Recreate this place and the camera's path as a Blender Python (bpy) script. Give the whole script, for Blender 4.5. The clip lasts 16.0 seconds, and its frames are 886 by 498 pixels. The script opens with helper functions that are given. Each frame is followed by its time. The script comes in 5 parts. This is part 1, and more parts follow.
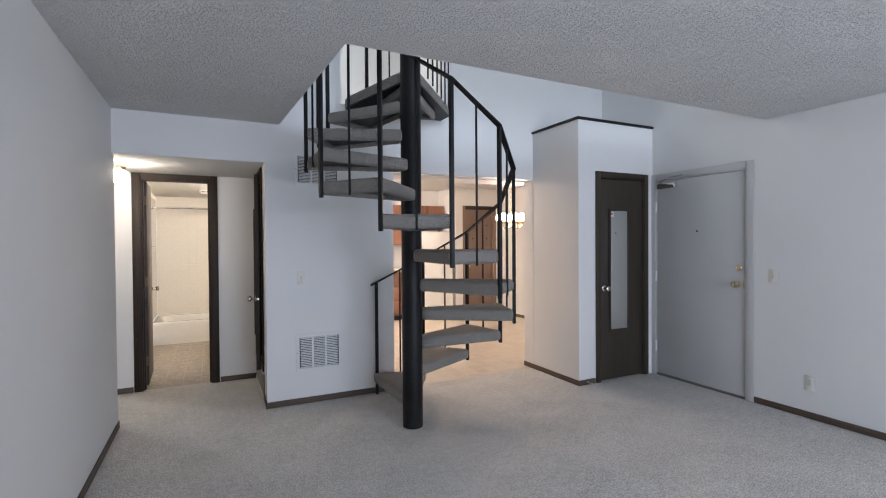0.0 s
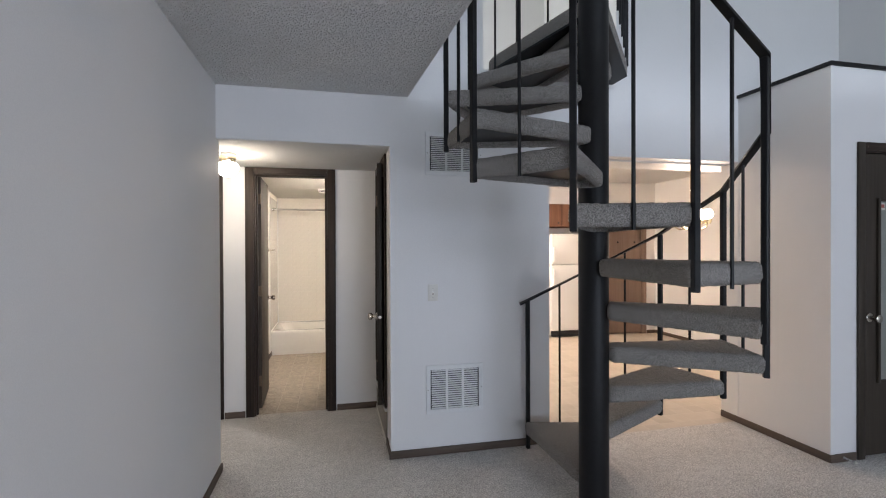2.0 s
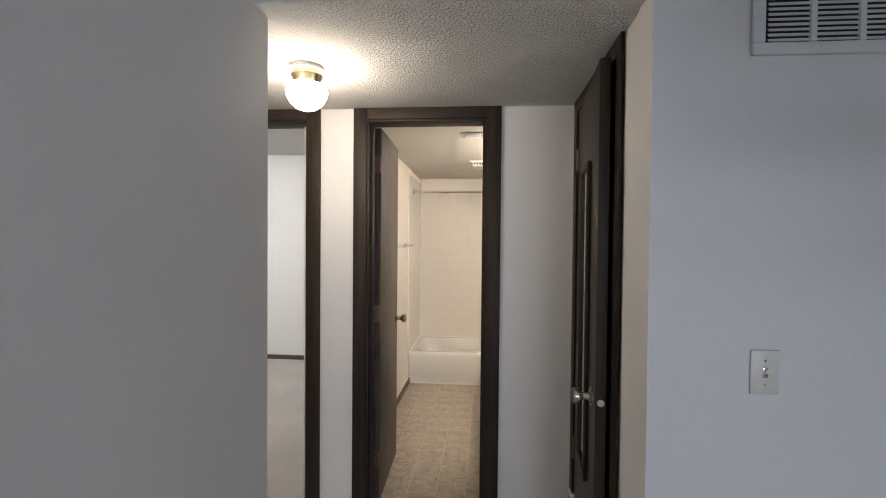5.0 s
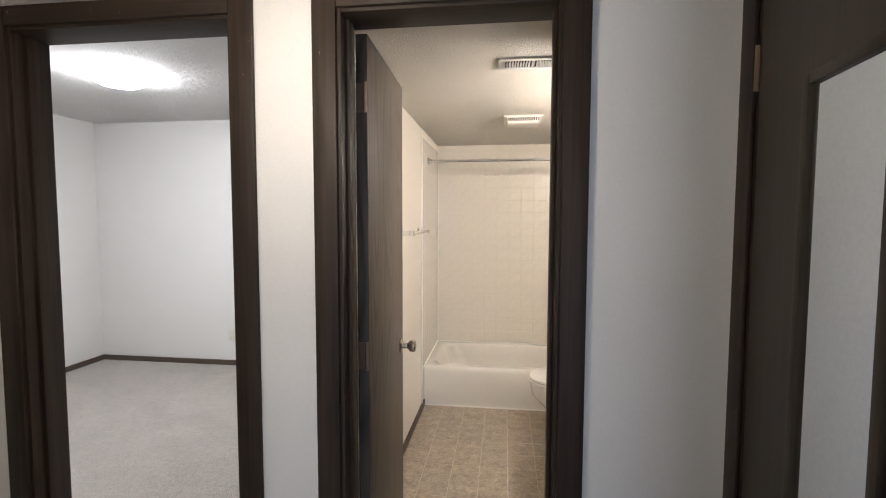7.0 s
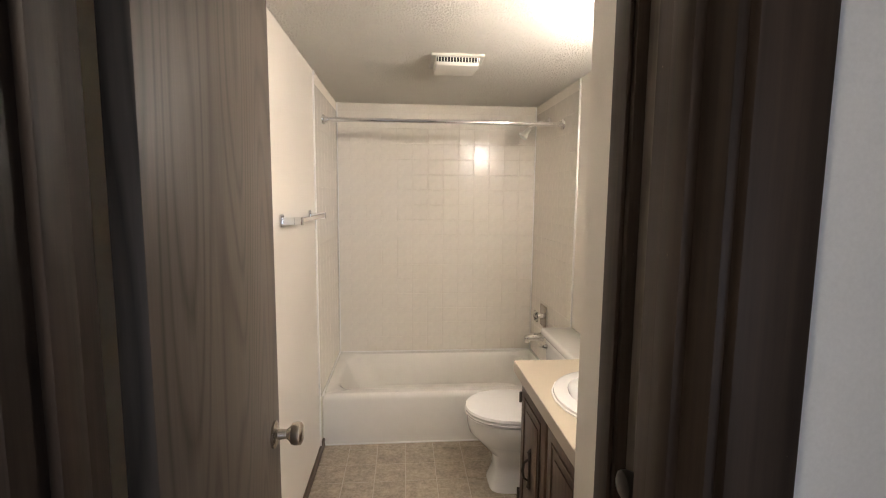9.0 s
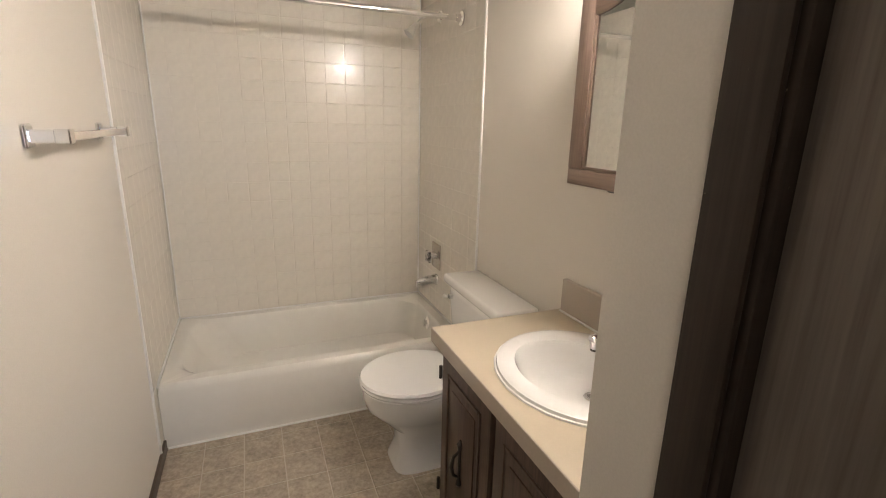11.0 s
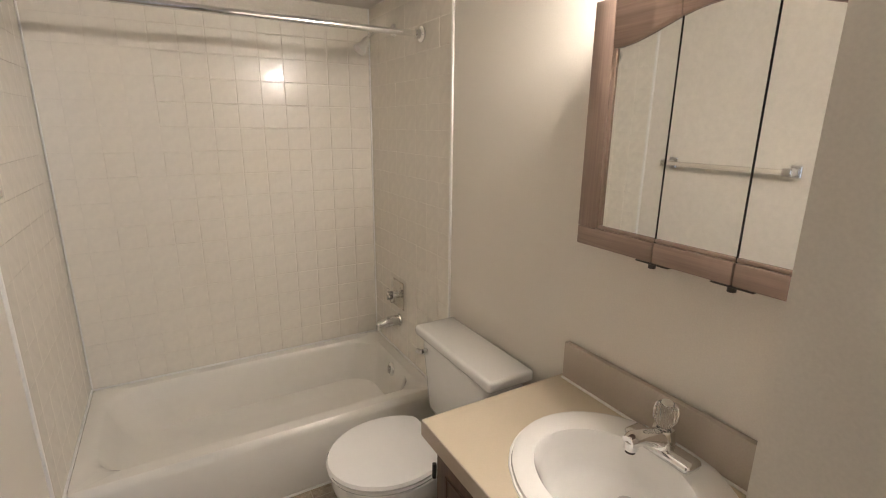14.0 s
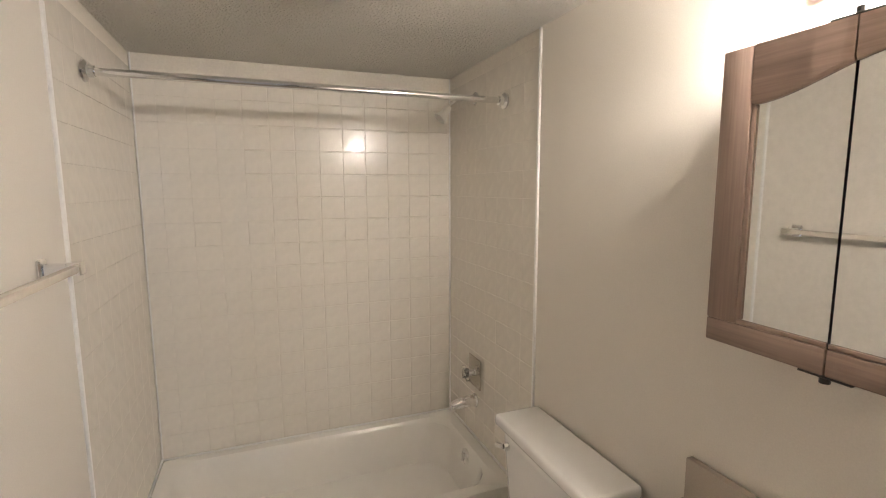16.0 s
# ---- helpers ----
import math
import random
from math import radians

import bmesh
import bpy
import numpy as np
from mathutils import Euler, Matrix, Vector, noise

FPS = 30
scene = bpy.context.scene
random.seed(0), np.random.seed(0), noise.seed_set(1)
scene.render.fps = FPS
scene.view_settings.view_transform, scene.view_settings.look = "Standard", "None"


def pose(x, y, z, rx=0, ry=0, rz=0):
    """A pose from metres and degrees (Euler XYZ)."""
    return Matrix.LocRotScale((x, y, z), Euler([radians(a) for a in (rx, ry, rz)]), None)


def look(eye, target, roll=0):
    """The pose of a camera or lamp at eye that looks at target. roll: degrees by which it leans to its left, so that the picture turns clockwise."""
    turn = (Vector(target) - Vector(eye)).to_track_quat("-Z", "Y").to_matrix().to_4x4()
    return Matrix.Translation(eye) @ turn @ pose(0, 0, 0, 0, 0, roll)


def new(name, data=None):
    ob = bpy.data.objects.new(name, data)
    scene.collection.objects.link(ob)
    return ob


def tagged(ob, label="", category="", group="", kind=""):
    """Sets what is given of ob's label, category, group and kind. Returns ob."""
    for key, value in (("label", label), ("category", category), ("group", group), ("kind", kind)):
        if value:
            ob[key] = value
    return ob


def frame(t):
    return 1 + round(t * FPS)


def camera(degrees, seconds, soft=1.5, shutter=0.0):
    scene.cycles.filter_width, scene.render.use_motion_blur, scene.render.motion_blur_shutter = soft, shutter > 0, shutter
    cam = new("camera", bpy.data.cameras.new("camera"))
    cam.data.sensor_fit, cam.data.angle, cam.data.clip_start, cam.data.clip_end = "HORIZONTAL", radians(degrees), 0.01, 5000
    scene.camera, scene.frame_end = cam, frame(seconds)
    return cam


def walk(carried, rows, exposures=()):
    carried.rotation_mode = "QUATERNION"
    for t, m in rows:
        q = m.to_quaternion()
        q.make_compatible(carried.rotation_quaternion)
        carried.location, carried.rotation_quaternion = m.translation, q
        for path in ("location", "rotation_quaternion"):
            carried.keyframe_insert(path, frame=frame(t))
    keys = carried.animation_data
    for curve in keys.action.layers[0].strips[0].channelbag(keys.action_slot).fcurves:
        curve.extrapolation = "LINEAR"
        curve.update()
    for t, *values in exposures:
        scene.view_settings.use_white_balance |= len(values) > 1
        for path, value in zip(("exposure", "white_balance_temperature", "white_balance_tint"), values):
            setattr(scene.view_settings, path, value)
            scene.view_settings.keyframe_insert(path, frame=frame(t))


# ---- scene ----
cam = camera(86.5, 16.0, soft=1.1)
PATH = [
    (0, (0.337, 1.269, 1.396), (1.215, 3.066, 1.369), -0.4),
    (0.5, (0.378, 1.495, 1.391), (1.124, 3.351, 1.38), -0.3),
    (1, (0.42, 1.729, 1.4), (1.044, 3.629, 1.388), -0.2),
    (1.5, (0.395, 2.045, 1.418), (0.933, 3.971, 1.402), -0.3),
    (2, (0.375, 2.368, 1.413), (0.824, 4.317, 1.402), -0.2),
    (2.5, (0.351, 2.698, 1.44), (0.685, 4.67, 1.413), -0.2),
    (3, (0.305, 3.007, 1.432), (0.525, 4.995, 1.403), -0.3),
    (3.5, (0.244, 3.316, 1.432), (0.388, 5.311, 1.409), 0.1),
    (4, (0.282, 3.629, 1.435), (0.325, 5.629, 1.405), 0.4),
    (4.5, (0.3, 3.925, 1.43), (0.245, 5.924, 1.391), 0.3),
    (5, (0.316, 4.23, 1.428), (0.134, 6.222, 1.39), 0.5),
    (7.5, (0.14, 5.546, 1.472), (-0.116, 7.524, 1.32), 0.1),
    (8, (0.122, 5.803, 1.476), (-0.032, 7.79, 1.309), 0.1),
    (8.5, (0.088, 6.002, 1.474), (0.079, 7.993, 1.289), 0.2),
    (9, (0.042, 6.163, 1.475), (0.205, 8.144, 1.254), 0.5),
    (9.5, (0.02, 6.318, 1.464), (0.352, 8.272, 1.197), 0.7),
    (11.8, (0.001, 6.939, 1.396), (0.879, 8.617, 0.753), 1.8),
    (12, (0.005, 6.977, 1.393), (0.906, 8.631, 0.721), 1.8),
    (12.5, (0.002, 7.033, 1.397), (0.906, 8.662, 0.672), 1.5),
    (13, (0.014, 7.074, 1.426), (0.91, 8.697, 0.677), 1.2),
    (13.5, (0.023, 7.094, 1.478), (0.938, 8.751, 0.831), 0.8),
    (14, (0.004, 7.088, 1.539), (0.972, 8.764, 1.035), 0.6),
    (14.5, (0.016, 7.086, 1.573), (0.992, 8.788, 1.188), 0.3),
    (15, (0.025, 7.096, 1.587), (1.004, 8.813, 1.28), 0.1),
    (15.5, (0.034, 7.144, 1.566), (0.969, 8.894, 1.312), -0.0),
    (16, (0.048, 7.251, 1.56), (0.761, 9.102, 1.307), -0.2),
]
EXPOSURES = [(0.0, 0.08, 6550, 10), (2.5, -0.03, 6650, 10), (4.0, -0.16, 6680, 10), (5.0, -0.25, 6800, 10), (7.5, -0.17, 6500, 10), (8.0, -0.38, 6550, 10), (8.5, -0.45, 6600, 10), (9.5, -0.35, 6600, 10), (12.0, -0.62, 6500, 10), (14.0, -0.65, 6550, 10), (16.0, -0.68, 6500, 10)]
walk(cam, [(t, look(eye, target, roll)) for t, eye, target, roll in PATH], EXPOSURES)

# ---- world, sun, large lights ----
world = bpy.data.worlds.new("world")
scene.world = world
world.use_nodes = True
wn = world.node_tree
sky = wn.nodes.new("ShaderNodeTexSky")
sky.sky_type = "NISHITA"
sky.sun_disc = False
sky.sun_elevation = radians(35)
sky.sun_rotation = radians(60)
wn.links.new(sky.outputs[0], wn.nodes["Background"].inputs[0])
wn.nodes["Background"].inputs[1].default_value = 0.1


def area_light(name, eye, target, w, h, power, colour):
    data = bpy.data.lights.new(name, "AREA")
    data.shape, data.size, data.size_y = "RECTANGLE", w, h
    data.energy, data.color = power, colour
    o = new(name, data)
    o.matrix_world = look(eye, target)
    return o


area_light("window_light", (2.35, -1.93, 1.35), (2.35, 3.0, 1.2), 3.0, 2.0, 170, (0.70, 0.80, 1.0))
area_light("loft_front_window_light", (2.2, -1.93, 3.9), (2.4, 5.0, 3.4), 3.2, 1.3, 165, (0.69, 0.81, 1.0))
# assumed side window out of view, added to brighten the loft walls
area_light("unseen_loft_side_light", (-0.28, 7.2, 3.75), (3.0, 7.3, 3.6), 1.6, 1.3, 60, (0.90, 0.95, 1.0))

# strength of the added kitchen lamp, which stays out of view
UNSEEN_KITCHEN_LAMP = 330.0
HALL_LAMP, BATH_BULB, CHANDELIER, BED_LAMP = 92.0, 475.0, 85.0, 155.0

# ---- materials ----


def shader(name):
    m = bpy.data.materials.new(name)
    m.use_nodes = True
    n = m.node_tree.nodes
    return m, n, m.node_tree.links, n["Principled BSDF"]


def noise_tex(n, l, vec, scale, detail=4.0, rough=0.6):
    t = n.new("ShaderNodeTexNoise")
    t.inputs["Scale"].default_value = scale
    t.inputs["Detail"].default_value = detail
    t.inputs["Roughness"].default_value = rough
    l.new(vec, t.inputs["Vector"])
    return t.outputs["Fac"]


def mapped(n, l, scale=(1, 1, 1), source="Object"):
    c = n.new("ShaderNodeTexCoord")
    mp = n.new("ShaderNodeMapping")
    mp.inputs["Scale"].default_value = scale
    l.new(c.outputs[source], mp.inputs["Vector"])
    return mp.outputs["Vector"]


def ramp(n, l, fac, a, b, lo=0.3, hi=0.7):
    r = n.new("ShaderNodeValToRGB")
    r.color_ramp.elements[0].position, r.color_ramp.elements[1].position = lo, hi
    r.color_ramp.elements[0].color, r.color_ramp.elements[1].color = (*a, 1), (*b, 1)
    l.new(fac, r.inputs[0])
    return r.outputs[0]


def mix(n, l, fac, a, b, mode="MIX"):
    m = n.new("ShaderNodeMix")
    m.data_type, m.blend_type = "RGBA", mode
    if isinstance(fac, float):
        m.inputs[0].default_value = fac
    else:
        l.new(fac, m.inputs[0])
    l.new(a, m.inputs[6])
    l.new(b, m.inputs[7])
    return m.outputs[2]


def bump(n, l, b, height, strength, distance):
    k = n.new("ShaderNodeBump")
    k.inputs["Strength"].default_value, k.inputs["Distance"].default_value = strength, distance
    l.new(height, k.inputs["Height"])
    l.new(k.outputs[0], b.inputs["Normal"])


def surface(name, c1, c2, big=1.2, fine=60.0, rough=0.5, relief=0.1, depth=0.002, metal=0.0, spread=0.08, coat=0.0, stretch=(1, 1, 1), gloss=0.5, grain=1.0):
    """Two colours mixed by large stains and fine grain, with fine relief and uneven gloss."""
    m, n, l, b = shader(name)
    v = mapped(n, l, stretch)
    large, small = noise_tex(n, l, v, big, 5.0), noise_tex(n, l, v, fine, 3.0)
    a = ramp(n, l, large, c1, c2)
    g = ramp(n, l, small, tuple(x * (1 - 0.07 * grain) for x in c1), tuple(min(1, x * (1 + 0.04 * grain)) for x in c2))
    l.new(mix(n, l, 0.4, a, g), b.inputs["Base Color"])
    r = n.new("ShaderNodeMapRange")
    r.inputs[3].default_value, r.inputs[4].default_value = max(0.02, rough - spread), min(1, rough + spread)
    l.new(large, r.inputs[0])
    l.new(r.outputs[0], b.inputs["Roughness"])
    b.inputs["Metallic"].default_value, b.inputs["Coat Weight"].default_value = metal, coat
    b.inputs["Specular IOR Level"].default_value = gloss
    bump(n, l, b, small, relief, depth)
    return m


def wood(name, dark, light, axis=2, scale=1.0, rough=0.45, contrast=(0.35, 0.7), figure=0.0, chips=None):
    """Stained timber with grain along one axis."""
    m, n, l, b = shader(name)
    s = [26 * scale] * 3
    s[axis] = (3.4 if figure else 1.3) * scale
    v = mapped(n, l, s)
    s2 = [110 * scale] * 3
    s2[axis] = 3.0 * scale
    v2 = mapped(n, l, s2)
    g, f = noise_tex(n, l, v, 1.0, 6.0, 0.65), noise_tex(n, l, v2, 1.0, 3.0)
    a = ramp(n, l, g, dark, light, *contrast)
    c = ramp(n, l, f, tuple(x * 0.8 for x in dark), light)
    col = mix(n, l, 0.35, a, c)
    if figure:
        s3 = [3.6] * 3
        s3[axis] = 0.42
        swell = noise_tex(n, l, mapped(n, l, s3), 1.0, 1.5, 0.4)
        k = n.new("ShaderNodeMath")
        k.operation = "MULTIPLY"
        k.inputs[1].default_value = 30.0
        l.new(swell, k.inputs[0])
        w = n.new("ShaderNodeMath")
        w.operation = "PINGPONG"
        w.inputs[1].default_value = 0.5
        l.new(k.outputs[0], w.inputs[0])
        col = mix(n, l, figure * 0.55, col, ramp(n, l, w.outputs[0], tuple(x * 0.55 for x in dark), light, 0.0, 0.26))
    if chips:
        vc = mapped(n, l, (1.0, 1.0, 0.55))
        worn = ramp(n, l, noise_tex(n, l, vc, 42.0, 5.0, 0.75), (0, 0, 0), (1, 1, 1), 0.695, 0.715)
        tint = n.new("ShaderNodeRGB")
        tint.outputs[0].default_value = (*chips, 1)
        col = mix(n, l, worn, col, tint.outputs[0])
    l.new(col, b.inputs["Base Color"])
    b.inputs["Specular IOR Level"].default_value = 0.22
    r = n.new("ShaderNodeMapRange")
    r.inputs[3].default_value, r.inputs[4].default_value = rough - 0.08, rough + 0.12
    l.new(g, r.inputs[0])
    l.new(r.outputs[0], b.inputs["Roughness"])
    bump(n, l, b, f, 0.25, 0.001)
    return m


def carpet(name, c1, c2, c3, scale, depth):
    """Cut pile: worn patches, brushed clumps and single flecks."""
    m, n, l, b = shader(name)
    v = mapped(n, l)
    patch, clump = noise_tex(n, l, v, 2.6, 5.0, 0.65), noise_tex(n, l, v, scale * 0.28, 4.0, 0.7)
    tuft, fleck = noise_tex(n, l, v, scale, 3.0, 0.7), noise_tex(n, l, v, scale * 1.3, 2.0, 0.75)
    a = ramp(n, l, patch, tuple(x * 0.8 for x in c1), c2, 0.40, 0.60)
    k = ramp(n, l, clump, tuple(x * 0.55 for x in c1), tuple(min(1, x * 1.18) for x in c2), 0.36, 0.64)
    f = ramp(n, l, fleck, tuple(x * 0.40 for x in c1), c3, 0.40, 0.60)
    l.new(mix(n, l, 0.55, mix(n, l, 0.55, a, k), f), b.inputs["Base Color"])
    b.inputs["Roughness"].default_value = 0.95
    b.inputs["Specular IOR Level"].default_value = 0.1
    b.inputs["Sheen Weight"].default_value = 0.1
    bump(n, l, b, tuft, 1.0, depth)
    return m


def popcorn(name, colour, tint, depth=0.013):
    m, n, l, b = shader(name)
    v = mapped(n, l)
    lump, small = noise_tex(n, l, v, 116.0, 2.0, 0.5), noise_tex(n, l, v, 2.0, 3.0)
    r = n.new("ShaderNodeMapRange")
    r.inputs[1].default_value, r.inputs[2].default_value = 0.46, 0.64
    l.new(lump, r.inputs[0])
    l.new(ramp(n, l, small, tint, colour), b.inputs["Base Color"])
    b.inputs["Roughness"].default_value = 0.95
    b.inputs["Specular IOR Level"].default_value = 0.1
    bump(n, l, b, r.outputs[0], 1.0, depth)
    return m


def vinyl(name, c1, c2, c3):
    """Mottled sheet vinyl."""
    m, n, l, b = shader(name)
    v = mapped(n, l, (1, 1, 1))
    info = n.new("ShaderNodeObjectInfo")
    off = n.new("ShaderNodeVectorMath")
    off.operation = "ADD"
    l.new(v, off.inputs[0])
    sc = n.new("ShaderNodeVectorMath")
    sc.operation = "SCALE"
    sc.inputs[0].default_value = (31.0, 17.0, 7.0)
    l.new(info.outputs["Random"], sc.inputs["Scale"])
    l.new(sc.outputs[0], off.inputs[1])
    blot, fleck = noise_tex(n, l, off.outputs[0], 15.0, 6.0, 0.62), noise_tex(n, l, off.outputs[0], 60.0, 3.0, 0.7)
    a = ramp(n, l, blot, tuple(x * 0.95 for x in c1), tuple(x * 1.14 for x in c2), 0.30, 0.70)
    f = ramp(n, l, fleck, c1, c3, 0.35, 0.65)
    l.new(mix(n, l, 0.3, a, f), b.inputs["Base Color"])
    b.inputs["Roughness"].default_value = 0.42
    bump(n, l, b, blot, 0.15, 0.001)
    return m


def vinyl_grid(name, c1, c2, joint, pitch):
    """The same sheet vinyl with its printed joints, for the far dining floor."""
    m, n, l, b = shader(name)
    v = mapped(n, l)
    br = n.new("ShaderNodeTexBrick")
    br.offset = 0.0
    br.inputs["Scale"].default_value = 1.0
    br.inputs["Brick Width"].default_value = pitch
    br.inputs["Row Height"].default_value = pitch
    br.inputs["Mortar Size"].default_value = 0.004
    br.inputs["Color1"].default_value, br.inputs["Color2"].default_value, br.inputs["Mortar"].default_value = (*c1, 1), (*c2, 1), (*joint, 1)
    l.new(v, br.inputs["Vector"])
    blot = noise_tex(n, l, v, 9.0, 6.0, 0.7)
    l.new(mix(n, l, 0.5, br.outputs[0], ramp(n, l, blot, c1, c2)), b.inputs["Base Color"])
    b.inputs["Roughness"].default_value = 0.4
    bump(n, l, b, br.outputs["Fac"], 0.3, -0.001)
    return m


def plain(name, c, rough, metal=0.0, coat=0.0, relief=0.03):
    return surface(name, tuple(x * 0.94 for x in c), c, 3.0, 90.0, rough, relief, 0.001, metal, min(0.06, rough * 0.4), coat)


def glow(name, colour, strength):
    m, n, l, b = shader(name)
    b.inputs["Base Color"].default_value = (0.9, 0.9, 0.88, 1)
    b.inputs["Emission Color"].default_value = (*colour, 1)
    b.inputs["Emission Strength"].default_value = strength
    return m


def clear(name, colour=(1, 1, 1), rough=0.02):
    m, n, l, b = shader(name)
    b.inputs["Base Color"].default_value = (*colour, 1)
    b.inputs["Transmission Weight"].default_value = 1.0
    b.inputs["Roughness"].default_value = rough
    b.inputs["IOR"].default_value = 1.49
    return m


M_WALL = surface("wall_paint", (0.70, 0.69, 0.675), (0.74, 0.73, 0.715), 0.8, 240.0, 0.54, 0.12, 0.0015)
M_BATHWALL = surface("bath_wall_paint", (0.74, 0.695, 0.625), (0.78, 0.735, 0.665), 1.0, 240.0, 0.36, 0.1, 0.0015)
M_CEIL = popcorn("popcorn_ceiling", (0.90, 0.895, 0.88), (0.86, 0.855, 0.84), 0.017)
M_BATHCEIL = popcorn("bath_popcorn_ceiling", (0.90, 0.87, 0.80), (0.87, 0.84, 0.77), 0.016)
M_CARPET = carpet("carpet", (0.52, 0.484, 0.448), (0.72, 0.678, 0.634), (0.98, 0.945, 0.90), 88.0, 0.012)
M_BEDCARPET = carpet("bedroom_carpet", (0.39, 0.355, 0.325), (0.51, 0.47, 0.435), (0.64, 0.60, 0.56), 120.0, 0.008)
M_STAIRCARPET = carpet("stair_carpet", (0.19, 0.170, 0.150), (0.285, 0.258, 0.232), (0.68, 0.635, 0.585), 190.0, 0.013)
M_TRIM = wood("dark_trim", (0.014, 0.0098, 0.0075), (0.050, 0.034, 0.025), 2, 1.0, 0.5, chips=(0.20, 0.155, 0.115))
M_TRIMX = wood("dark_trim_level", (0.014, 0.0098, 0.0075), (0.050, 0.034, 0.025), 0, 1.0, 0.5, chips=(0.20, 0.155, 0.115))
M_BASEX = wood("baseboard_level", (0.075, 0.055, 0.042), (0.135, 0.10, 0.077), 0, 1.0, 0.5)
M_TRIMY = wood("dark_trim_along", (0.075, 0.055, 0.042), (0.135, 0.10, 0.077), 1, 1.0, 0.5)
M_DOOR = wood("oak_veneer_door", (0.040, 0.032, 0.026), (0.112, 0.091, 0.073), 2, 0.8, 0.46, (0.3, 0.72), 0.75)
M_DARKDOOR = wood("dark_door", (0.036, 0.028, 0.021), (0.060, 0.048, 0.037), 2, 1.0, 0.4)
M_LINENDOOR = wood("linen_closet_door", (0.082, 0.067, 0.055), (0.195, 0.160, 0.132), 2, 1.0, 0.42)
M_KITDOOR = wood("brown_door", (0.20, 0.140, 0.112), (0.245, 0.175, 0.142), 2, 0.6, 0.4)
M_ENTRY = surface("entry_door_paint", (0.49, 0.485, 0.475), (0.53, 0.525, 0.515), 1.5, 180.0, 0.38, 0.08, 0.001)
M_BLACK = surface("black_metal", (0.007, 0.007, 0.0075), (0.013, 0.0125, 0.0125), 5.0, 130.0, 0.45, 0.1, 0.001, gloss=0.22)
M_CHROME = plain("chrome", (0.86, 0.86, 0.86), 0.10, 1.0, relief=0.01)
M_BRASS = plain("worn_brass", (0.72, 0.62, 0.44), 0.2, 1.0)
M_HINGE = plain("dull_bronze", (0.20, 0.14, 0.10), 0.4, 0.8)
M_NICKEL = plain("aged_nickel", (0.58, 0.54, 0.48), 0.24, 1.0)
M_PORC = surface("porcelain", (0.895, 0.885, 0.865), (0.91, 0.90, 0.88), 2.0, 20.0, 0.12, 0.0, 0.0002, 0.0, 0.03, 0.6, grain=0.05)
M_TUB = surface("tub_enamel", (0.835, 0.81, 0.755), (0.86, 0.84, 0.785), 2.5, 20.0, 0.16, 0.0, 0.0002, 0.0, 0.05, 0.5, grain=0.1)
M_TILE = surface("glazed_tile", (0.80, 0.757, 0.68), (0.835, 0.79, 0.71), 3.0, 30.0, 0.24, 0.06, 0.0012, 0.0, 0.06, 0.15)
M_GROUT = surface("grout", (0.70, 0.655, 0.575), (0.80, 0.755, 0.675), 2.0, 90.0, 0.8, 0.2, 0.001)
M_CAULK = plain("white_caulk", (0.86, 0.85, 0.82), 0.4)
M_VINYL = vinyl("vinyl_floor", (0.235, 0.20, 0.155), (0.42, 0.35, 0.275), (0.58, 0.51, 0.42))
M_VJOINT = surface("vinyl_joint", (0.45, 0.40, 0.335), (0.56, 0.505, 0.43), 4.0, 70.0, 0.5)
M_DINING = vinyl_grid("dining_vinyl", (0.42, 0.36, 0.29), (0.54, 0.47, 0.39), (0.58, 0.52, 0.45), 0.152)
M_COUNTER = surface("beige_laminate", (0.50, 0.43, 0.325), (0.53, 0.455, 0.345), 1.5, 220.0, 0.32, 0.02, 0.0004, grain=0.3)
M_SPLASH = surface("taupe_laminate", (0.40, 0.34, 0.28), (0.43, 0.37, 0.305), 2.0, 220.0, 0.34, 0.04, 0.0008)
M_VANITY = wood("vanity_oak", (0.05, 0.033, 0.025), (0.15, 0.098, 0.072), 2, 1.1, 0.36)
M_MCWOOD = wood("cabinet_oak", (0.185, 0.130, 0.104), (0.30, 0.222, 0.182), 2, 1.4, 0.42)
M_MCWOODY = wood("cabinet_oak_level", (0.185, 0.130, 0.104), (0.30, 0.222, 0.182), 1, 1.4, 0.42)
M_MIRROR = plain("mirror_silver", (0.88, 0.89, 0.87), 0.02, 1.0, relief=0.0)
M_VENT = plain("vent_enamel", (0.74, 0.74, 0.73), 0.38)
# near-black: shade in ducts, slots and recesses put into colour; also real dark parts
M_DARK = plain("gap_shade_and_dark_parts", (0.02, 0.02, 0.022), 0.8)
M_PLATE = plain("ivory_plastic", (0.70, 0.675, 0.61), 0.35)
M_PEWTER = plain("dark_pewter", (0.085, 0.08, 0.075), 0.32, 0.9)
M_GLOBE = glow("opal_globe", (1.0, 0.88, 0.75), HALL_LAMP)
M_BEDGLOBE = glow("bedroom_globe", (0.94, 0.955, 1.0), BED_LAMP)
M_UNSEENGLOBE = glow("unseen_kitchen_globe", (1.0, 0.82, 0.70), UNSEEN_KITCHEN_LAMP)
M_BULB = glow("vanity_bulb", (1.0, 0.90, 0.82), BATH_BULB)
M_CANDLE = glow("chandelier_globe", (1.0, 0.80, 0.66), CHANDELIER)
M_ACRYLIC = clear("clear_acrylic", (0.97, 0.97, 0.96), 0.12)
M_BAR = plain("cloudy_acrylic", (0.66, 0.60, 0.51), 0.22)
M_GLASS = clear("window_glass")
M_FRIDGE = plain("fridge_enamel", (0.82, 0.81, 0.78), 0.3)
